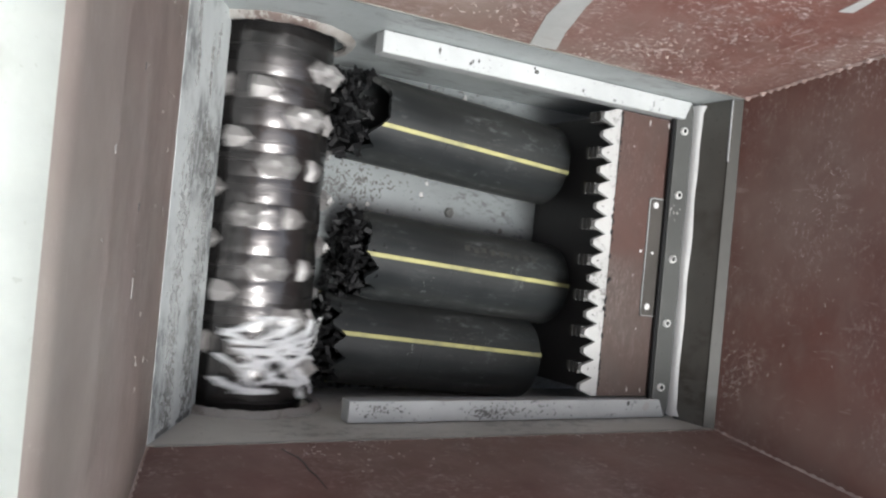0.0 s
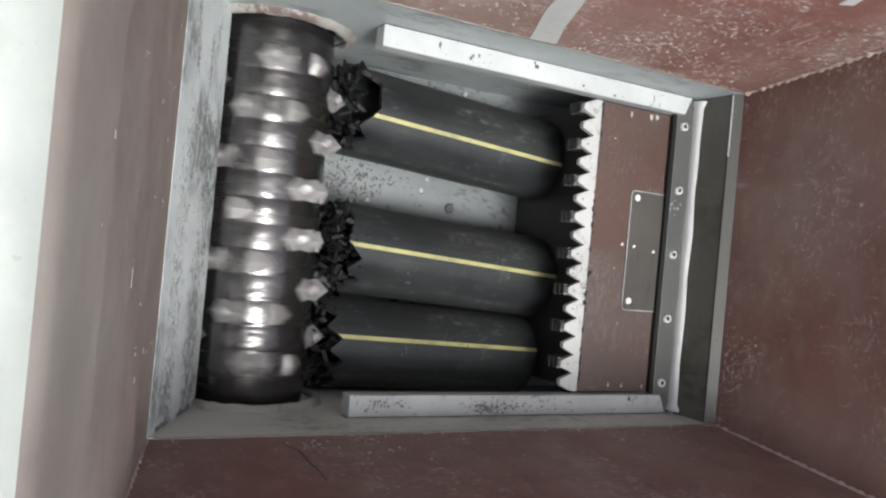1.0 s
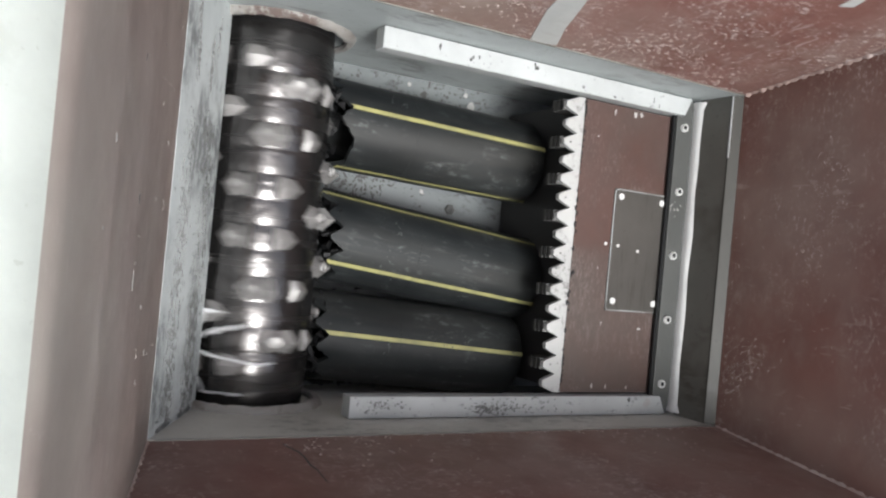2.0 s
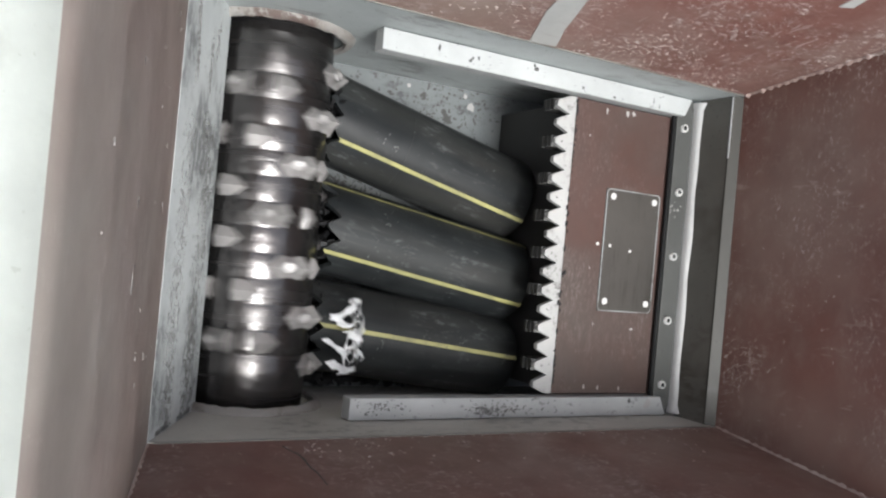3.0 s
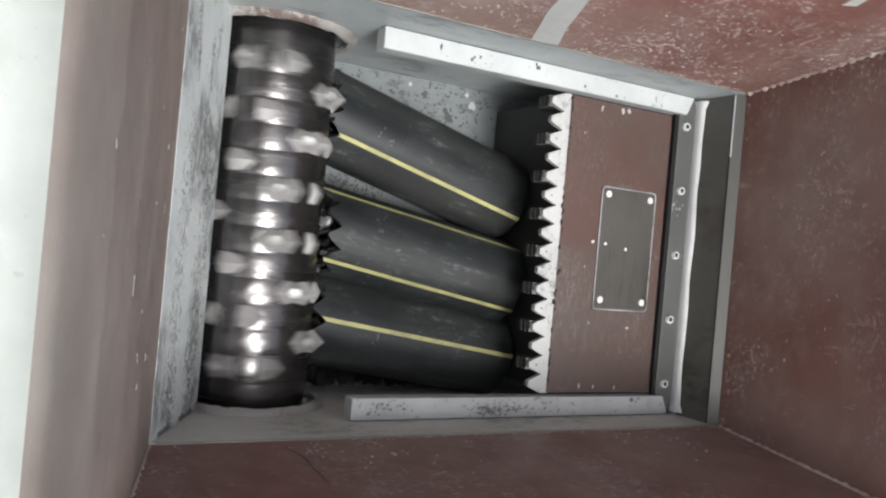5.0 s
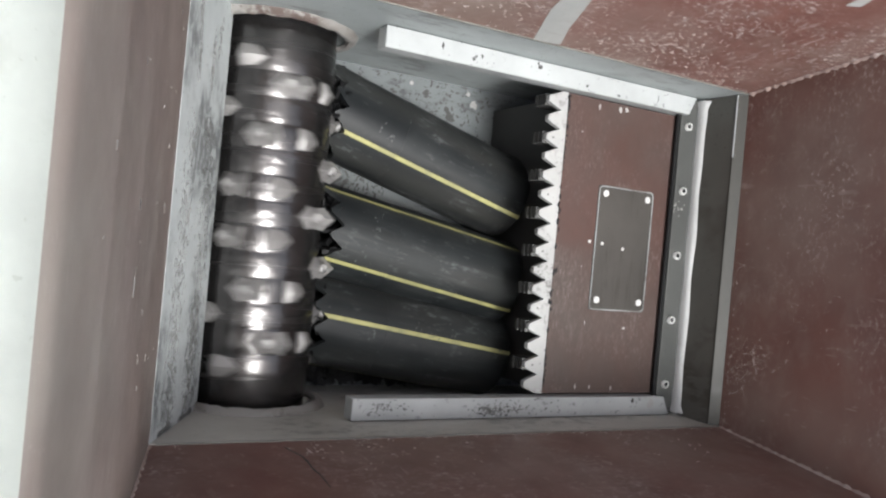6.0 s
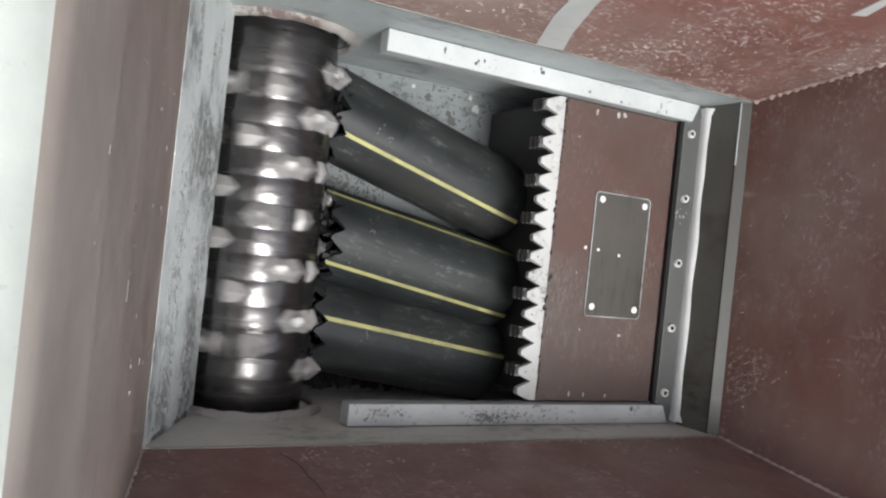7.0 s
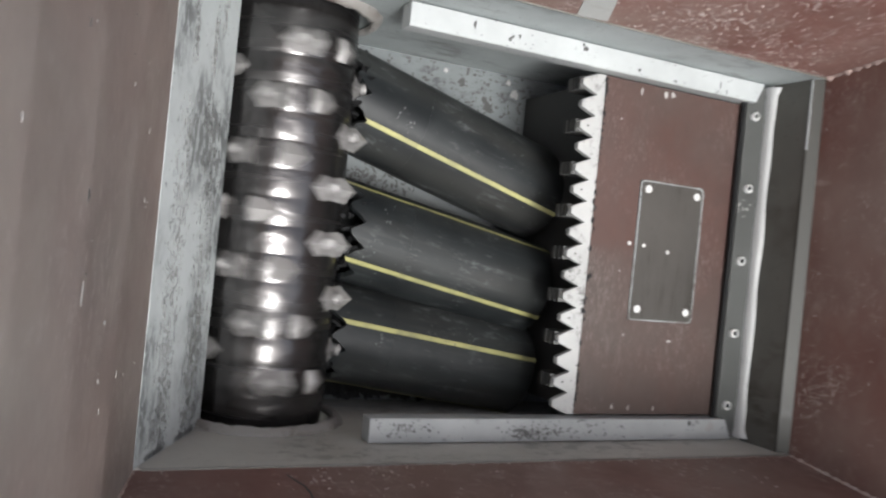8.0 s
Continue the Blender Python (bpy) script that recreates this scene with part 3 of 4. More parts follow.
part("comb", prism(comb, (0, 0, 0.013)), COMB, ram, "white worn comb of pointed teeth")
def ridged_block():
    """A block under a tooth, its front cut into level ridges."""
    out = [(0.054, 0, -0.031), (-0.046, 0, -0.031)]
    for i in range(3):
        z = -0.034 - i * 0.017
        out += [(-0.056, 0, z), (-0.056, 0, z - 0.010), (-0.047, 0, z - 0.0115), (-0.047, 0, z - 0.0155)]
    out += [(-0.030, 0, -0.088), (0.054, 0, -0.088)]
    return prism([(x, y - 0.0135, z) for x, y, z in out], (0, 0.027, 0))


BLOCK = mesh_of(ridged_block(), "ridged_block", BLOCK_STEEL)
for i in range(1, COMB_N, 2):
    r = new("ridged_block", BLOCK)
    r.parent, r.location = ram, (0, -RAM_W + (i + 0.5) * pitch, 0.018)
PIT = mesh_of(turned([(0.0022, 0.0), (0.0022, 0.0006), (0.0018, 0.0008)], 8, "Z"), "pit", BLACK_STEEL)
for i in range(1, COMB_N, 3):
    r = new("pit", PIT)
    r.parent, r.location = ram, (-0.036, -RAM_W + (i + 0.5) * pitch, 0.001)
rnd = random.Random(4)
crumbs = bmesh.new()
for i in range(70):
    c = Vector((rnd.gauss(0.001, 0.0022), rnd.uniform(-RAM_W, RAM_W), 0.001))
    got = bmesh.ops.create_icosphere(crumbs, subdivisions=1, radius=rnd.uniform(0.0014, 0.0042))
    k = rnd.uniform(0.8, 2.6)
    for v in got["verts"]:
        v.co = c + Vector((v.co.x, v.co.y * k, v.co.z * 0.6))
tagged(part("crumb_litter", crumbs, TORN, ram, "black plastic crumbs along the comb"), kind="stuff")
cover = part("cover_plate", box(0.118, 0.298, -0.156, 0.156, 0.0, 0.003, 0.001), COVER, ram, "rubbed steel cover plate with a pale edge")
edge = bmesh.new()
loops = []
for inset, z in ((0.0, 0.0030), (0.0, 0.0042), (0.0024, 0.0042), (0.0024, 0.0030)):
    loop = []
    for cx, cy, a0 in ((0.298, 0.156, 0), (0.118, 0.156, 90), (0.118, -0.156, 180), (0.298, -0.156, 270)):
        for k in range(5):
            a = radians(a0 + k * 22.5)
            rr = 0.012 - inset
            loop.append(edge.verts.new((cx - math.copysign(0.012, cx - 0.208) + rr * math.cos(a), cy - math.copysign(0.012, cy) + rr * math.sin(a), z)))
    loops.append(loop)
for p, q in zip(loops, loops[1:]):
    for i in range(20):
        edge.faces.new((p[i], p[(i + 1) % 20], q[(i + 1) % 20], q[i]))
part("worn_edge", edge, CHAMBER, cover, "pale worn edge")
for x, y in ((0.104, 0.013), (0.142, 0.011), (0.21, 0.002)):
    d = new("rivet", mesh_of(turned([(0.0042, 0.0), (0.0042, 0.001), (0.002, 0.002)], 10, "Z"), "rivet", SCREW, 40))
    d.parent, d.location = ram, (x, y, 0.0032 if x > 0.118 else 0.0002)
stud = mesh_of(turned([(0.0085, 0.0), (0.0085, 0.002), (0.006, 0.003)], 14, "Z"), "screw", SCREW, 40)
for x, y in ((0.14, 0.137), (0.14, -0.131), (0.279, 0.135), (0.279, -0.132)):
    s = new("screw", stud)
    s.parent, s.location = cover, (x, y, 0.003)

for i, (x, y, k, f) in enumerate(((0.098, 0.350, 0.010, 0.35), (0.165, 0.352, 0.009, 0.6), (0.185, 0.355, 0.007, 0.9), (0.10, -0.350, 0.007, 0.4), (0.145, -0.352, 0.007, 0.35),
                                  (0.215, -0.355, 0.006, 0.5), (0.112, -0.19, 0.005, 0.3), (0.085, -0.05, 0.004, 0.4), (0.05, 0.28, 0.003, 1.0), (0.24, -0.20, 0.004, 2.0))):
    blot("paint_drip", (x, y, -0.0002), k, 150 + i, CHALK, ram, "white paint drip", stretch=f)

# ---- rotor ----
RING_PITCH = 0.0545
rotor = tagged(new("rotor"), "polished steel shredder rotor with rows of pointed cutters", "rotor")
prof = [(0.10, -0.44), (CORE_R - 0.004, -0.436), (CORE_R - 0.004, -0.392), (CORE_R - 0.002, -0.386)]
for k in range(-6, 7):
    y = k * RING_PITCH
    prof += [(CORE_R - 0.0016, y - 0.0270), (CORE_R - 0.0003, y - 0.0222), (CORE_R, y - 0.008), (CORE_R, y + 0.008), (CORE_R - 0.0003, y + 0.0222), (CORE_R - 0.0016, y + 0.0270)]
prof += [(CORE_R - 0.002, 0.386), (CORE_R - 0.004, 0.392), (CORE_R - 0.004, 0.436), (0.10, 0.44)]
part("drum", turned(prof, 144), STEEL, rotor, "", 40)


def on_drum(a, r, y=0.0):
    """A point at an angle ahead of the top, a radius and a place along the rotor."""
    return Vector((r * math.sin(radians(a)), y, r * math.cos(radians(a))))


def ridge_mesh(name, rows, material, bevel, smooth):
    """A roof-shaped body on the drum: rows of angle, crest radius, shoulder radius and half width, a width of 0 ending in a point."""
    bm = bmesh.new()
    rings = []
    for a, crest, shoulder, w in rows:
        low = on_drum(a, CORE_R - 0.02)
        if w == 0:
            rings.append([bm.verts.new(on_drum(a, crest))])
        else:
            rings.append([bm.verts.new(p) for p in (low - Vector((0, w, 0)), on_drum(a, shoulder, -w), on_drum(a, crest), on_drum(a, shoulder, w), low + Vector((0, w, 0)))])
    for p, q in zip(rings, rings[1:]):
        for j in range(4):
            if len(p) == 1:
                bm.faces.new((p[0], q[j], q[j + 1]))
            elif len(q) == 1:
                bm.faces.new((p[j + 1], p[j], q[0]))
            else:
                bm.faces.new((p[j], q[j], q[j + 1], p[j + 1]))
    for e in (rings[0], rings[-1]):
        if len(e) > 1:
            bm.faces.new(e)
    return mesh_of(bevelled(bm, bevel, 2), name, material, smooth)


# the holder rises from a point behind to its shoulders, then carries the cutter's tip ahead; the guide stands before each holder
HOLD = ridge_mesh("holder", ((-21, CORE_R - 0.004, 0, 0), (-8, CORE_R + 0.015, CORE_R - 0.001, 0.0262), (2, CORE_R + 0.019, CORE_R + 0.001, 0.0225), (9, CORE_R + 0.024, CORE_R + 0.008, 0.012)),
                  HOLDER, 0.0030, 40)
GUIDE = ridge_mesh("guide_tooth", ((-13, CORE_R + 0.011, CORE_R + 0.002, 0.0225), (-10, CORE_R + 0.016, CORE_R + 0.006, 0.0235), (2, CORE_R + 0.013, CORE_R + 0.001, 0.0200), (15, CORE_R - 0.003, 0, 0)),
                   HOLDER, 0.0035, 40)


def cutter_mesh():
    """A square cutter standing on its corner, its dished face forward."""
    h, c = 0.0260, CORE_R + 0.007
    bm = bmesh.new()
    face = [(0.040, 0, c + h), (0.034, h, c), (0.026, 0, c - h), (0.034, -h, c)]
    back = [(0.018, 0, c + h * 0.62), (0.012, h * 0.86, c - 0.010), (0.012, 0, c - h), (0.012, -h * 0.86, c - 0.010)]
    f = [bm.verts.new(p) for p in face]
    m = [bm.verts.new(Vector(p).lerp(Vector((0.029, 0, c)), 0.55)) for p in face]
    g = [bm.verts.new(p) for p in back]
    bm.faces.new(m)
    bm.faces.new(g[::-1])
    for i in range(4):
        j = (i + 1) % 4
        bm.faces.new((f[i], g[i], g[j], f[j]))
        bm.faces.new((f[i], f[j], m[j], m[i]))
    return mesh_of(bevelled(bm, 0.0018, 2), "cutter", CUTTER, 25)


CUT = cutter_mesh()
CAP = mesh_of(turned([(0.0125, -0.004), (0.0125, 0.0035), (0.011, 0.005), (0.0085, 0.005), (0.0075, 0.001), (0.004, 0.0005), (0.0035, 0.003)], 16, "Z"), "screw", CUTTER, 40)
for k in range(-6, 7):
    for half in (0, 180):
        a = half + 10.5 * abs(k) + (90 if k % 2 else 0)
        h = new("holder", HOLD)
        h.parent = rotor
        h.matrix_basis = pose(0, k * RING_PITCH, 0, 0, a, 0)
        c = new("cutter", CUT)
        c.parent = rotor
        c.matrix_basis = h.matrix_basis.copy()
        s = new("screw", CAP)
        s.parent = h
        s.matrix_basis = pose(-0.003, 0, CORE_R + 0.0165, 0, -24, 0)
        g = new("guide_tooth", GUIDE)
        g.parent = rotor
        g.matrix_basis = pose(0, k * RING_PITCH, 0, 0, a + 46, 0)


# ---- pipes ----
PIPE_R, PIPE_T = 0.111, 0.013
PIPE_L = (0.552, 0.538, 0.533)
# how each end was bitten off: roll and yaw as it lies, and y of its axis there
BITE = ((118.5, 16.7, 0.270), (-55.7, 10.8, -0.016), (-10.0, 8.6, -0.232))


def pipe_mesh(i_pipe, r0, r1, stripe=None, bitten=False):
    """A length of pipe wall along x: the plain tube, or the bitten end that is pushed into it as it wears away; stripe: angles of a strip of it."""
    roll, yaw, y_axis = BITE[i_pipe]
    length, full = PIPE_L[i_pipe], stripe is None
    n = (288 if bitten else 96) if full else 8
    angles = [2 * math.pi * i / n for i in range(n)] if full else [stripe[0] + (stripe[1] - stripe[0]) * i / n for i in range(n + 1)]
    bm = bmesh.new()
    cols = []
    for a in angles:
        y, z = math.sin(a), math.cos(a)
        across = PIPE_R * math.sin(a - radians(roll))
        u = ((y_axis + across) / RING_PITCH + 0.5) % 1.0 - 0.5
        x0 = -0.034 * min(1.0, abs(u) / 0.44) - across * math.tan(radians(yaw)) + 0.004 * noise.noise(Vector((y * 11, z * 11, i_pipe)))
        if bitten:
            rings = [(x0, 0.0008), (0.10, 0.0008), (0.30, 0.0008)]
        else:
            rings = [(0.17, 0.0), (0.40, 0.0), (length - 0.006, 0.0), (length, 0.004 if full else 0.0)]
        cols.append([[bm.verts.new((x, y * (r - d * k), z * (r - d * k))) for x, d in rings] for r, k in ((r1, 1), (r0, 0 if full else 1))])
    m, last = len(angles), len(cols[0][0]) - 1
    for i in range(m if full else m - 1):
        p, q = cols[i], cols[(i + 1) % m]
        for s in range(2):
            for j in range(last):
                bm.faces.new((p[s][j], p[s][j + 1], q[s][j + 1], q[s][j]))
        for j in (0, last):
            bm.faces.new((p[0][j], p[1][j], q[1][j], q[0][j]))
    return bm


def torn_mesh(seed):
    """Torn, folded scraps of plastic standing out of a shredded pipe end."""
    rnd = random.Random(seed)
    bm = bmesh.new()
    for i in range(220):
        a = rnd.uniform(-3.1, 3.1)
        r = PIPE_R * rnd.uniform(0.35, 0.97)
        c = Vector((rnd.uniform(-0.085, -0.004), math.sin(a) * r, math.cos(a) * r))
        out = Vector((rnd.uniform(-0.8, 0.1), math.sin(a) * rnd.uniform(-0.2, 1), math.cos(a) * rnd.uniform(-0.2, 1))).normalized()
        side = out.cross(Vector((rnd.uniform(-1, 1), rnd.uniform(-1, 1), rnd.uniform(-1, 1)))).normalized()
        w, l = rnd.uniform(0.006, 0.018), rnd.uniform(0.010, 0.026)
        n = out.cross(side) * rnd.uniform(0.002, 0.006)
        pts = [c - side * w, c + side * w, c + out * l + side * w * rnd.uniform(-0.6, 0.6)]
        lo = [bm.verts.new(p - n) for p in pts]
        hi = [bm.verts.new(p + n) for p in pts]
        bm.faces.new(lo)
        bm.faces.new(hi[::-1])
        for j in range(3):
            bm.faces.new((lo[j], hi[j], hi[(j + 1) % 3], lo[(j + 1) % 3]))
    return bm


PRINT = pale_steel("faded_print", (0.040, 0.036, 0.031), (0.016, 0.017, 0.017), 0.9, 120.0, (1, 1, 1), 0.46)
PIPE_SCUFF = pale_steel("rubbed_plastic", (0.085, 0.088, 0.088), (0.05, 0.06, 0.06), 0.6, 60.0)
PIPES, BITTEN = [], []
for i in range(3):
    p = tagged(new("pipe"), "black plastic pipe with yellow stripes and a shredded end", "pipe", "pipes in the chamber")
    part("tube", pipe_mesh(i, PIPE_R - PIPE_T, PIPE_R), PLASTIC, p, "", 40)
    worn = part("bitten_end", pipe_mesh(i, PIPE_R - PIPE_T, PIPE_R, None, True), PLASTIC, p, "zigzag bitten pipe end", 40)
    for n in range(4):
        if i == 0 and n == 2:
            continue
        a = radians((0, -94, 180, 86)[n]) if i == 1 else n * math.pi / 2
        for bitten, holder in ((False, p), (True, worn)):
            part("stripe", pipe_mesh(i, PIPE_R - 0.002, PIPE_R + 0.0006, (a - 0.046, a + 0.046), bitten), YELLOW, holder, "yellow stripe", 40)
    tagged(part("torn_end", torn_mesh(i + 20), TORN, worn, "torn black plastic scraps"), kind="stuff")
    BITTEN.append(worn)
    rp = random.Random(40 + i)
    marks = [(rp.uniform(0.06, 0.53), rp.uniform(0, 360), rp.uniform(0.006, 0.02), rp.uniform(4, 14)) for _ in range(9)]
    marks += {0: [(0.46, 145, 0.03, 10), (0.40, 130, 0.02, 8), (0.51, 42, 0.02, 14)], 1: [(0.10, -28, 0.012, 16), (0.50, 28, 0.015, 10), (0.36, 8, 0.008, 6)],
              2: [(0.51, 25, 0.012, 12), (0.14, -14, 0.008, 6), (0.50, -4, 0.008, 6)]}[i]

    def on_pipe(rnd, marks=marks):
        x, a, sx, sa = rnd.choice(marks)
        a = radians(rnd.gauss(a, sa))
        n, t = Vector((0, math.sin(a), math.cos(a))), rnd.gauss(1.2, 0.5)
        along, round_ = Vector((1, 0, 0)), Vector((0, math.cos(a), -math.sin(a)))
        u = along * math.cos(t) + round_ * math.sin(t)
        return n * PIPE_R + Vector((min(max(rnd.gauss(x, sx), 0.05), PIPE_L[i] - 0.01), 0, 0)), u, n.cross(u)

    scuffs("scuffs", 60 + i, 80, on_pipe, PIPE_SCUFF, p, "pale rub marks", (0.0006, 0.0024))
    if i == 1:
        # faded printing, unreadable
        for j in range(9):
            a0, x0 = radians(24 + 3 * rp.random()), 0.20 + 0.026 * j + 0.006 * rp.random()
            bar = bmesh.new()
            rows = []
            for k in range(5):
                a = a0 + radians(2.0) * k
                d = Vector((0, math.sin(a), math.cos(a)))
                rows.append([bar.verts.new(d * r + Vector((x, 0, 0))) for x, r in ((x0, PIPE_R - 0.0006), (x0, PIPE_R + 0.0004), (x0 + 0.015, PIPE_R + 0.0004), (x0 + 0.015, PIPE_R - 0.0006))])
            for q, t in zip(rows, rows[1:]):
                for k in range(3):
                    bar.faces.new((q[k], q[k + 1], t[k + 1], t[k]))
            part("printed_bar", bar, PRINT, p, "faded brown printing")
    PIPES.append(p)


# ---- black shreds by the rotor, and shade laid as shreds along the south wall ----
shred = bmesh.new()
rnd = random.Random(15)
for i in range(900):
    # this strew along the south stands for the shade beside the guide bar
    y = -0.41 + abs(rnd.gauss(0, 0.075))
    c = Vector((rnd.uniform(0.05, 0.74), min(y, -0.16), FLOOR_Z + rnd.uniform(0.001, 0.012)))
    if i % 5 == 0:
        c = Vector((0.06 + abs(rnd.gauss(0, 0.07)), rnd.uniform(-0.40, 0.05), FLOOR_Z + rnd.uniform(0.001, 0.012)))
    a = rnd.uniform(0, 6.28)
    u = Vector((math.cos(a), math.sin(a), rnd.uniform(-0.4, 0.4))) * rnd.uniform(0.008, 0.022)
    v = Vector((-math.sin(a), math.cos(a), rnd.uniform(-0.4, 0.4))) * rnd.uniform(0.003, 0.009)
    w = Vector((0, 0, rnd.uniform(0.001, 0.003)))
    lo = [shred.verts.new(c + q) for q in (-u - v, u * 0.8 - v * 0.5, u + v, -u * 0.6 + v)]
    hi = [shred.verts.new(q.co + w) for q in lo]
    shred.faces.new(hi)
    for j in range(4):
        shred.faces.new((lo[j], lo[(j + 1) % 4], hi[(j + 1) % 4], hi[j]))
tagged(part("shreds_and_shade", shred, TORN), "black plastic shreds by the rotor, and more laid as shade along the south wall", "plastic shreds", kind="stuff")

# ---- plastic film caught on the rotor ----
def film_ribbons():
    """Long curling strands of film, strung round part of the rotor and looped back on themselves."""
    rnd = random.Random(8)
    for i in range(26):
        bm = bmesh.new()
        a, y = rnd.uniform(-55, 15), rnd.gauss(0, 0.042)
        lift, w = rnd.uniform(0.010, 0.034), rnd.uniform(0.0045, 0.0120)
        n, step = rnd.randint(20, 36), rnd.uniform(1.6, 3.0)
        head, curl = rnd.uniform(-0.5, 0.5), rnd.gauss(0, 0.045)
        ph, rows = rnd.uniform(0, 6), []
        for j in range(n):
            head += curl + 0.16 * noise.noise(Vector((i * 3.1, j * 0.16, 0)))
            a += step * math.cos(head)
            y = min(max(y + step * 0.0027 * math.sin(head), -0.085), 0.085)
            f = radians(a)
            up = Vector((math.sin(f), 0, math.cos(f)))
            go = Vector((math.cos(f) * math.cos(head), math.sin(head), -math.sin(f) * math.cos(head)))
            c = up * (CORE_R + lift + 0.014 * noise.noise(Vector((i * 1.7, j * 0.14, 5)))) + Vector((0, y, 0))
            t = 0.9 * noise.noise(Vector((i, j * 0.12, 9))) + 0.25 * math.sin(ph)
            side = go.cross(up) * math.cos(t) + up * math.sin(t)
            ww = w * (0.45 + 1.3 * abs(noise.noise(Vector((j * 0.22, i * 2.3, 2))))) * min(1.0, 0.3 + 0.2 * min(j, n - 1 - j))
            rows.append((bm.verts.new(c - side * ww), bm.verts.new(c + up * ww * 0.35), bm.verts.new(c + side * ww)))
        for p, q in zip(rows, rows[1:]):
            bm.faces.new((p[0], p[1], q[1], q[0]))
            bm.faces.new((p[1], p[2], q[2], q[1]))
        part("ribbon", bm, FILM, film, "", 80)


film = new("plastic_film")
film_ribbons()
tagged(film, "crumpled white plastic film torn into ribbons on the rotor", "plastic film")

# ---- what moves ----
RAM_X = [(0, .854), (.5, .824), (1, .789), (1.5, .758), (2.2, .727), (3, .708), (3.5, .701), (4, .692), (4.5, .689), (6, .671), (6.5, .660), (7, .656),
         (7.5, .647), (8, .638)]
# time and the rotor's turn, its top going over towards the ram
ROTOR_TURN = [(0, 153), (.5, 402), (1, 644), (1.5, 881), (3, 1613), (3.5, 1857), (4, 2098), (4.5, 2349), (6, 3097), (6.5, 3341), (7, 3585), (7.5, 3829), (8, 4073)]
# time, x of the square end, y there, yaw, roll, lift
PIPE_ROWS = [
    [(0, .829, .232, -4.6, 12.8, 0), (.6, .813, .231, -4.5, 10.5, 0), (1.2, .796, .230, -4.3, 8.3, 0), (1.4, .781, .232, -3.0, 11, 0), (1.4667, .773, .235, -2.0, 19, 0),
     (1.5333, .767, .237, -1.3, 49, 0), (1.6, .761, .239, -.5, 55, 0), (1.7, .754, .242, .3, 57.8, 0), (2.2, .738, .190, -5.5, 82, 0), (2.8, .723, .129, -12.5, 102.4, 0), (3.0, .716, .112, -14.6, 122, 0), (3.2, .716, .110, -15.2, 121, 0), (4, .704, .106, -15.3, 119, 0),
     (5.5, .693, .109, -16.2, 118.6, 0), (7, .683, .112, -16.9, 118.5, 0), (8, .668, .112, -16.8, 116.5, 0)],
    [(0, .855, -.102, -3.9, -1.7, .01), (.5, .834, -.100, -3.8, -1.9, .01), (1.0, .809, -.096, -3.6, -4, .01), (1.2, .796, -.092, -3.4, -37, .01),
     (1.5, .780, -.095, -4.1, -50, .015), (1.7, .770, -.098, -4.6, -55, .015), (2.2, .742, -.098, -8.5, -59, .02), (2.8, .718, -.099, -11.9, -62, .02),
     (3.0, .715, -.106, -10.0, -61, .02), (3.2, .714, -.108, -10.0, -60, .02), (4, .705, -.114, -10, -54, .02), (5.5, .686, -.116, -10.5, -55, .02), (7, .668, -.117, -11, -56, .02), (8, .642, -.117, -11.5, -59, .02)],
    [(0, .791, -.312, -4.0, -11.6, 0), (.6, .780, -.312, -2.8, -12.2, 0), (1.2, .769, -.312, -1.6, -12.9, 0), (1.7, .739, -.312, -2.8, -9.2, 0), (2.2, .723, -.312, -4.8, -7, 0),
     (2.8, .711, -.312, -6.6, -5.1, 0), (3.2, .708, -.312, -7.3, -2, 0), (4, .702, -.312, -8.1, -1, 0), (5.5, .682, -.312, -8.5, -7, 0), (7, .660, -.312, -8.7, -11.6, 0),
     (8, .632, -.312, -8.2, -17, 0)],
]
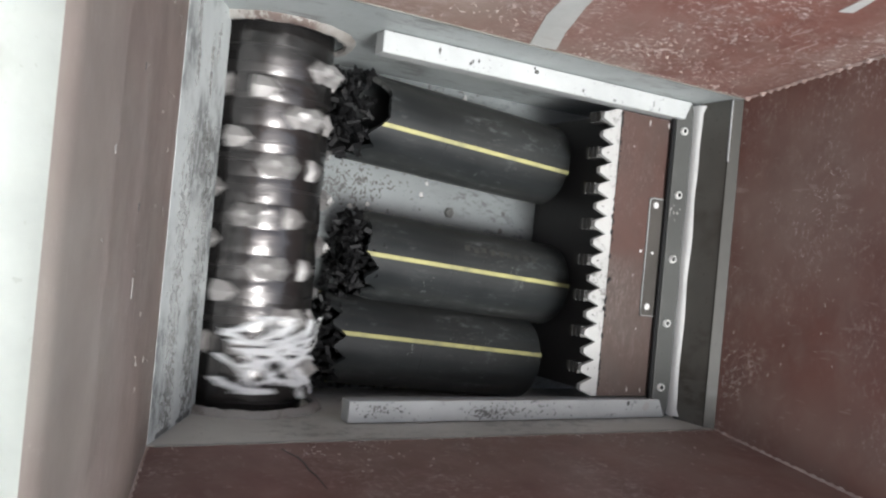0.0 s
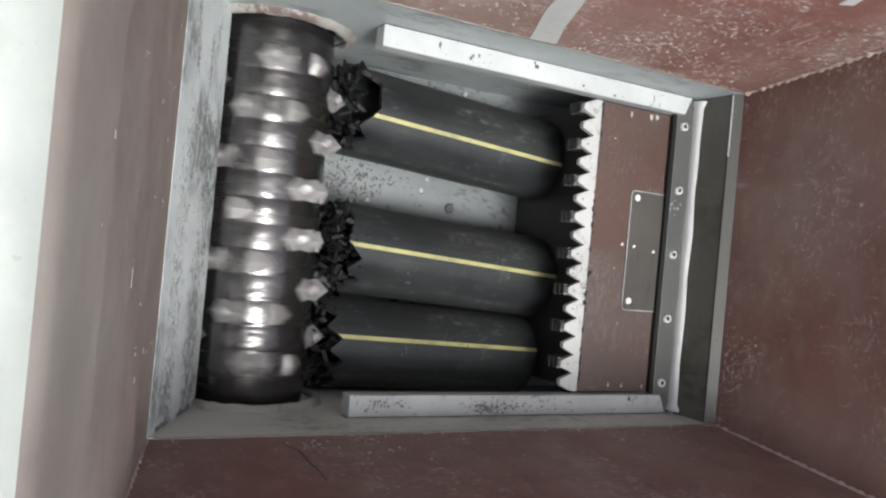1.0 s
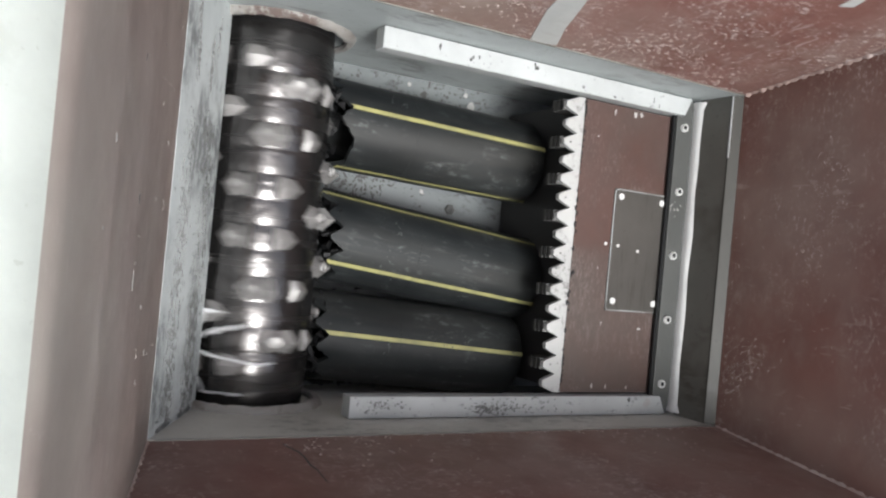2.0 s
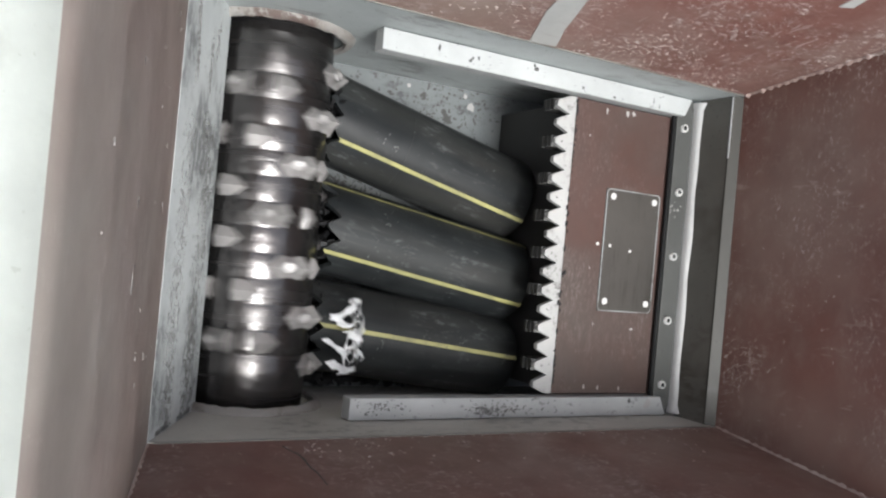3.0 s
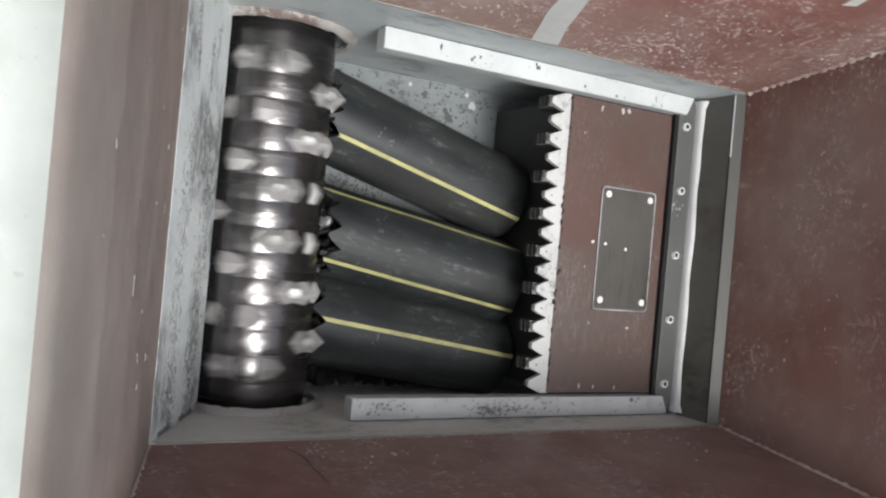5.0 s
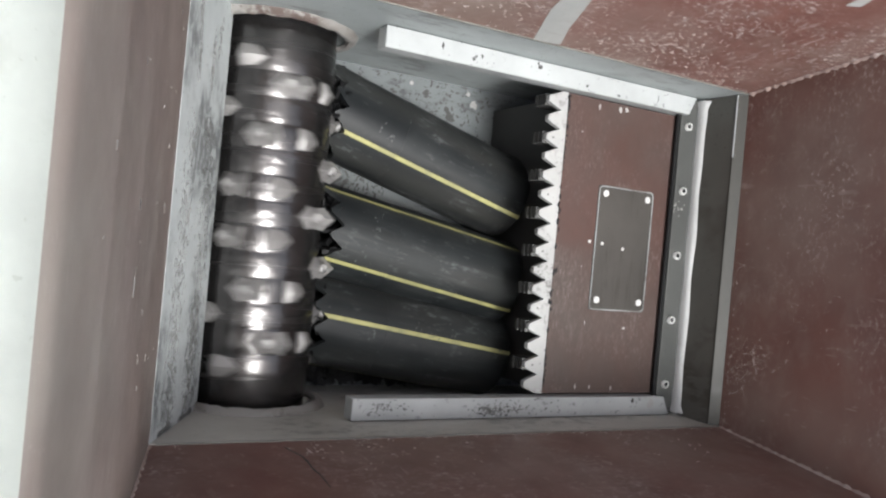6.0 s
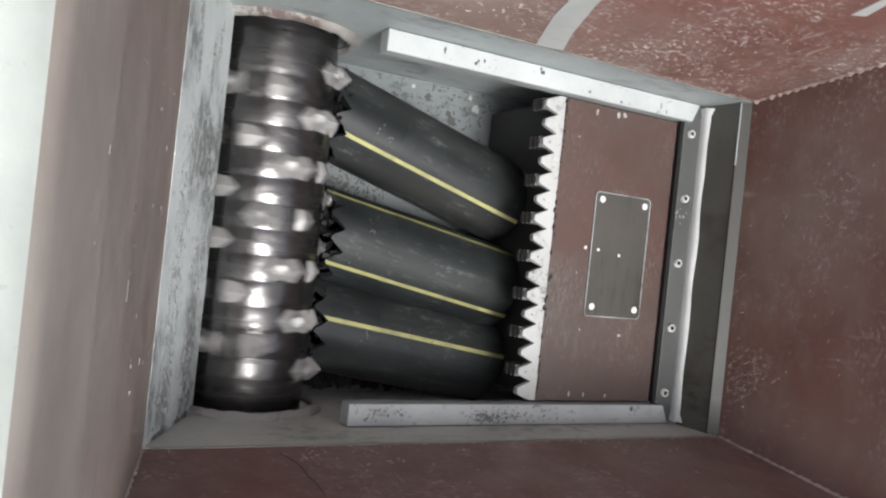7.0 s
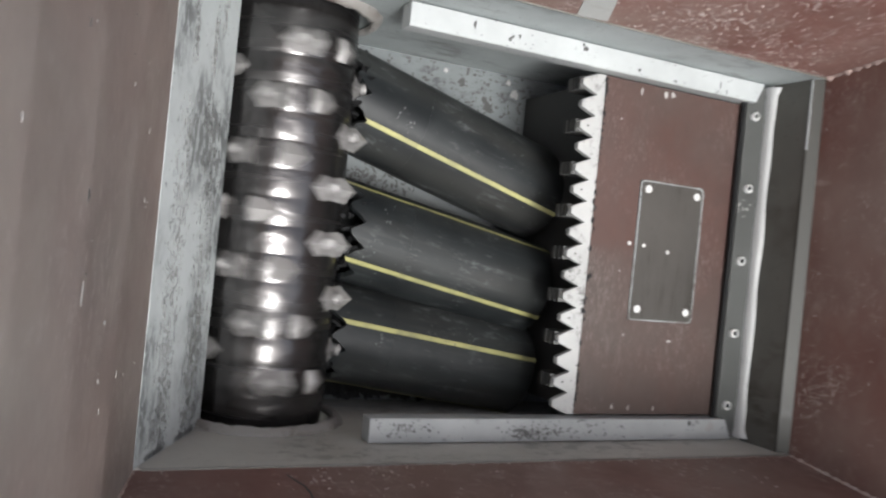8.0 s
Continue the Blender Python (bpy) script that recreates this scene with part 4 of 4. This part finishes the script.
# time and how far each bitten end has been pushed into its tube
WORN = [[(0, -.026), (1.4, -.026), (1.7, -.022), (2.8, -.012), (3.2, -.015), (5.5, .005), (8, .030)],
        [(0, -.014), (1.0, -.014), (1.2, -.034), (1.5, -.040), (1.9, -.036), (2.8, -.014), (3.2, -.006), (5.5, .021), (8, .064)],
        [(0, -.033), (1.2, -.020), (1.7, -.012), (2.8, -.013), (3.2, -.011), (5.5, .013), (8, .063)]]
# the film: time, its turn about the rotor, and how far it is off the rotor
FILM_FREE = [(2.4, 1137, .02, 0, .01), (2.6, 1139, .070, .01, .03), (2.8, 1140, .105, .015, .05), (3.0, 1143, .085, .04, .03), (3.2, 1152, .02, .07, 0), (3.3, 1180, 0, .07, 0),
             (3.4, 1230, 0, .07, 0), (3.5, 1265, 0, .06, 0), (3.6, 1295, 0, .06, 0), (3.7, 1352, 0, .05, 0), (3.8, 1425, 0, .04, 0), (3.9, 1478, .01, .03, 0), (4.0, 1504, .040, .03, .01),
             (4.1, 1508, .075, .02, .02), (4.2, 1534, .01, .02, 0), (4.35, 1590, 0, .02, 0), (4.5, 1618, 0, .02, 0)]


def motions():
    walk(ram, [(t, pose(x, 0, 0)) for t, x in RAM_X])
    turn = [np.interp(i / 10, *zip(*ROTOR_TURN)) for i in range(81)]
    walk(rotor, [(i / 10, pose(AXIS.x, AXIS.y, AXIS.z, 0, a, 0)) for i, a in enumerate(turn)])
    for p, length, rows in zip(PIPES, PIPE_L, PIPE_ROWS):
        walk(p, [(t, pose(x, y, FLOOR_Z + PIPE_R + 0.001 + up, 0, 0, yaw) @ pose(-length, 0, 0, roll, 0, 0)) for t, x, y, yaw, roll, up in rows])
    for worn, rows in zip(BITTEN, WORN):
        walk(worn, [(t, pose(x, 0, 0)) for t, x in rows])
    turns = [(i / 10, pose(AXIS.x, -0.30, AXIS.z, 0, turn[i] - 143, 0)) for i in range(24)]
    turns += [(t, pose(AXIS.x + dx, -0.30 + dy, AXIS.z + dz, 0, a, 0)) for t, a, dx, dy, dz in FILM_FREE]
    turns.append((8.0, turns[-1][1]))
    walk(film, turns)


motions()
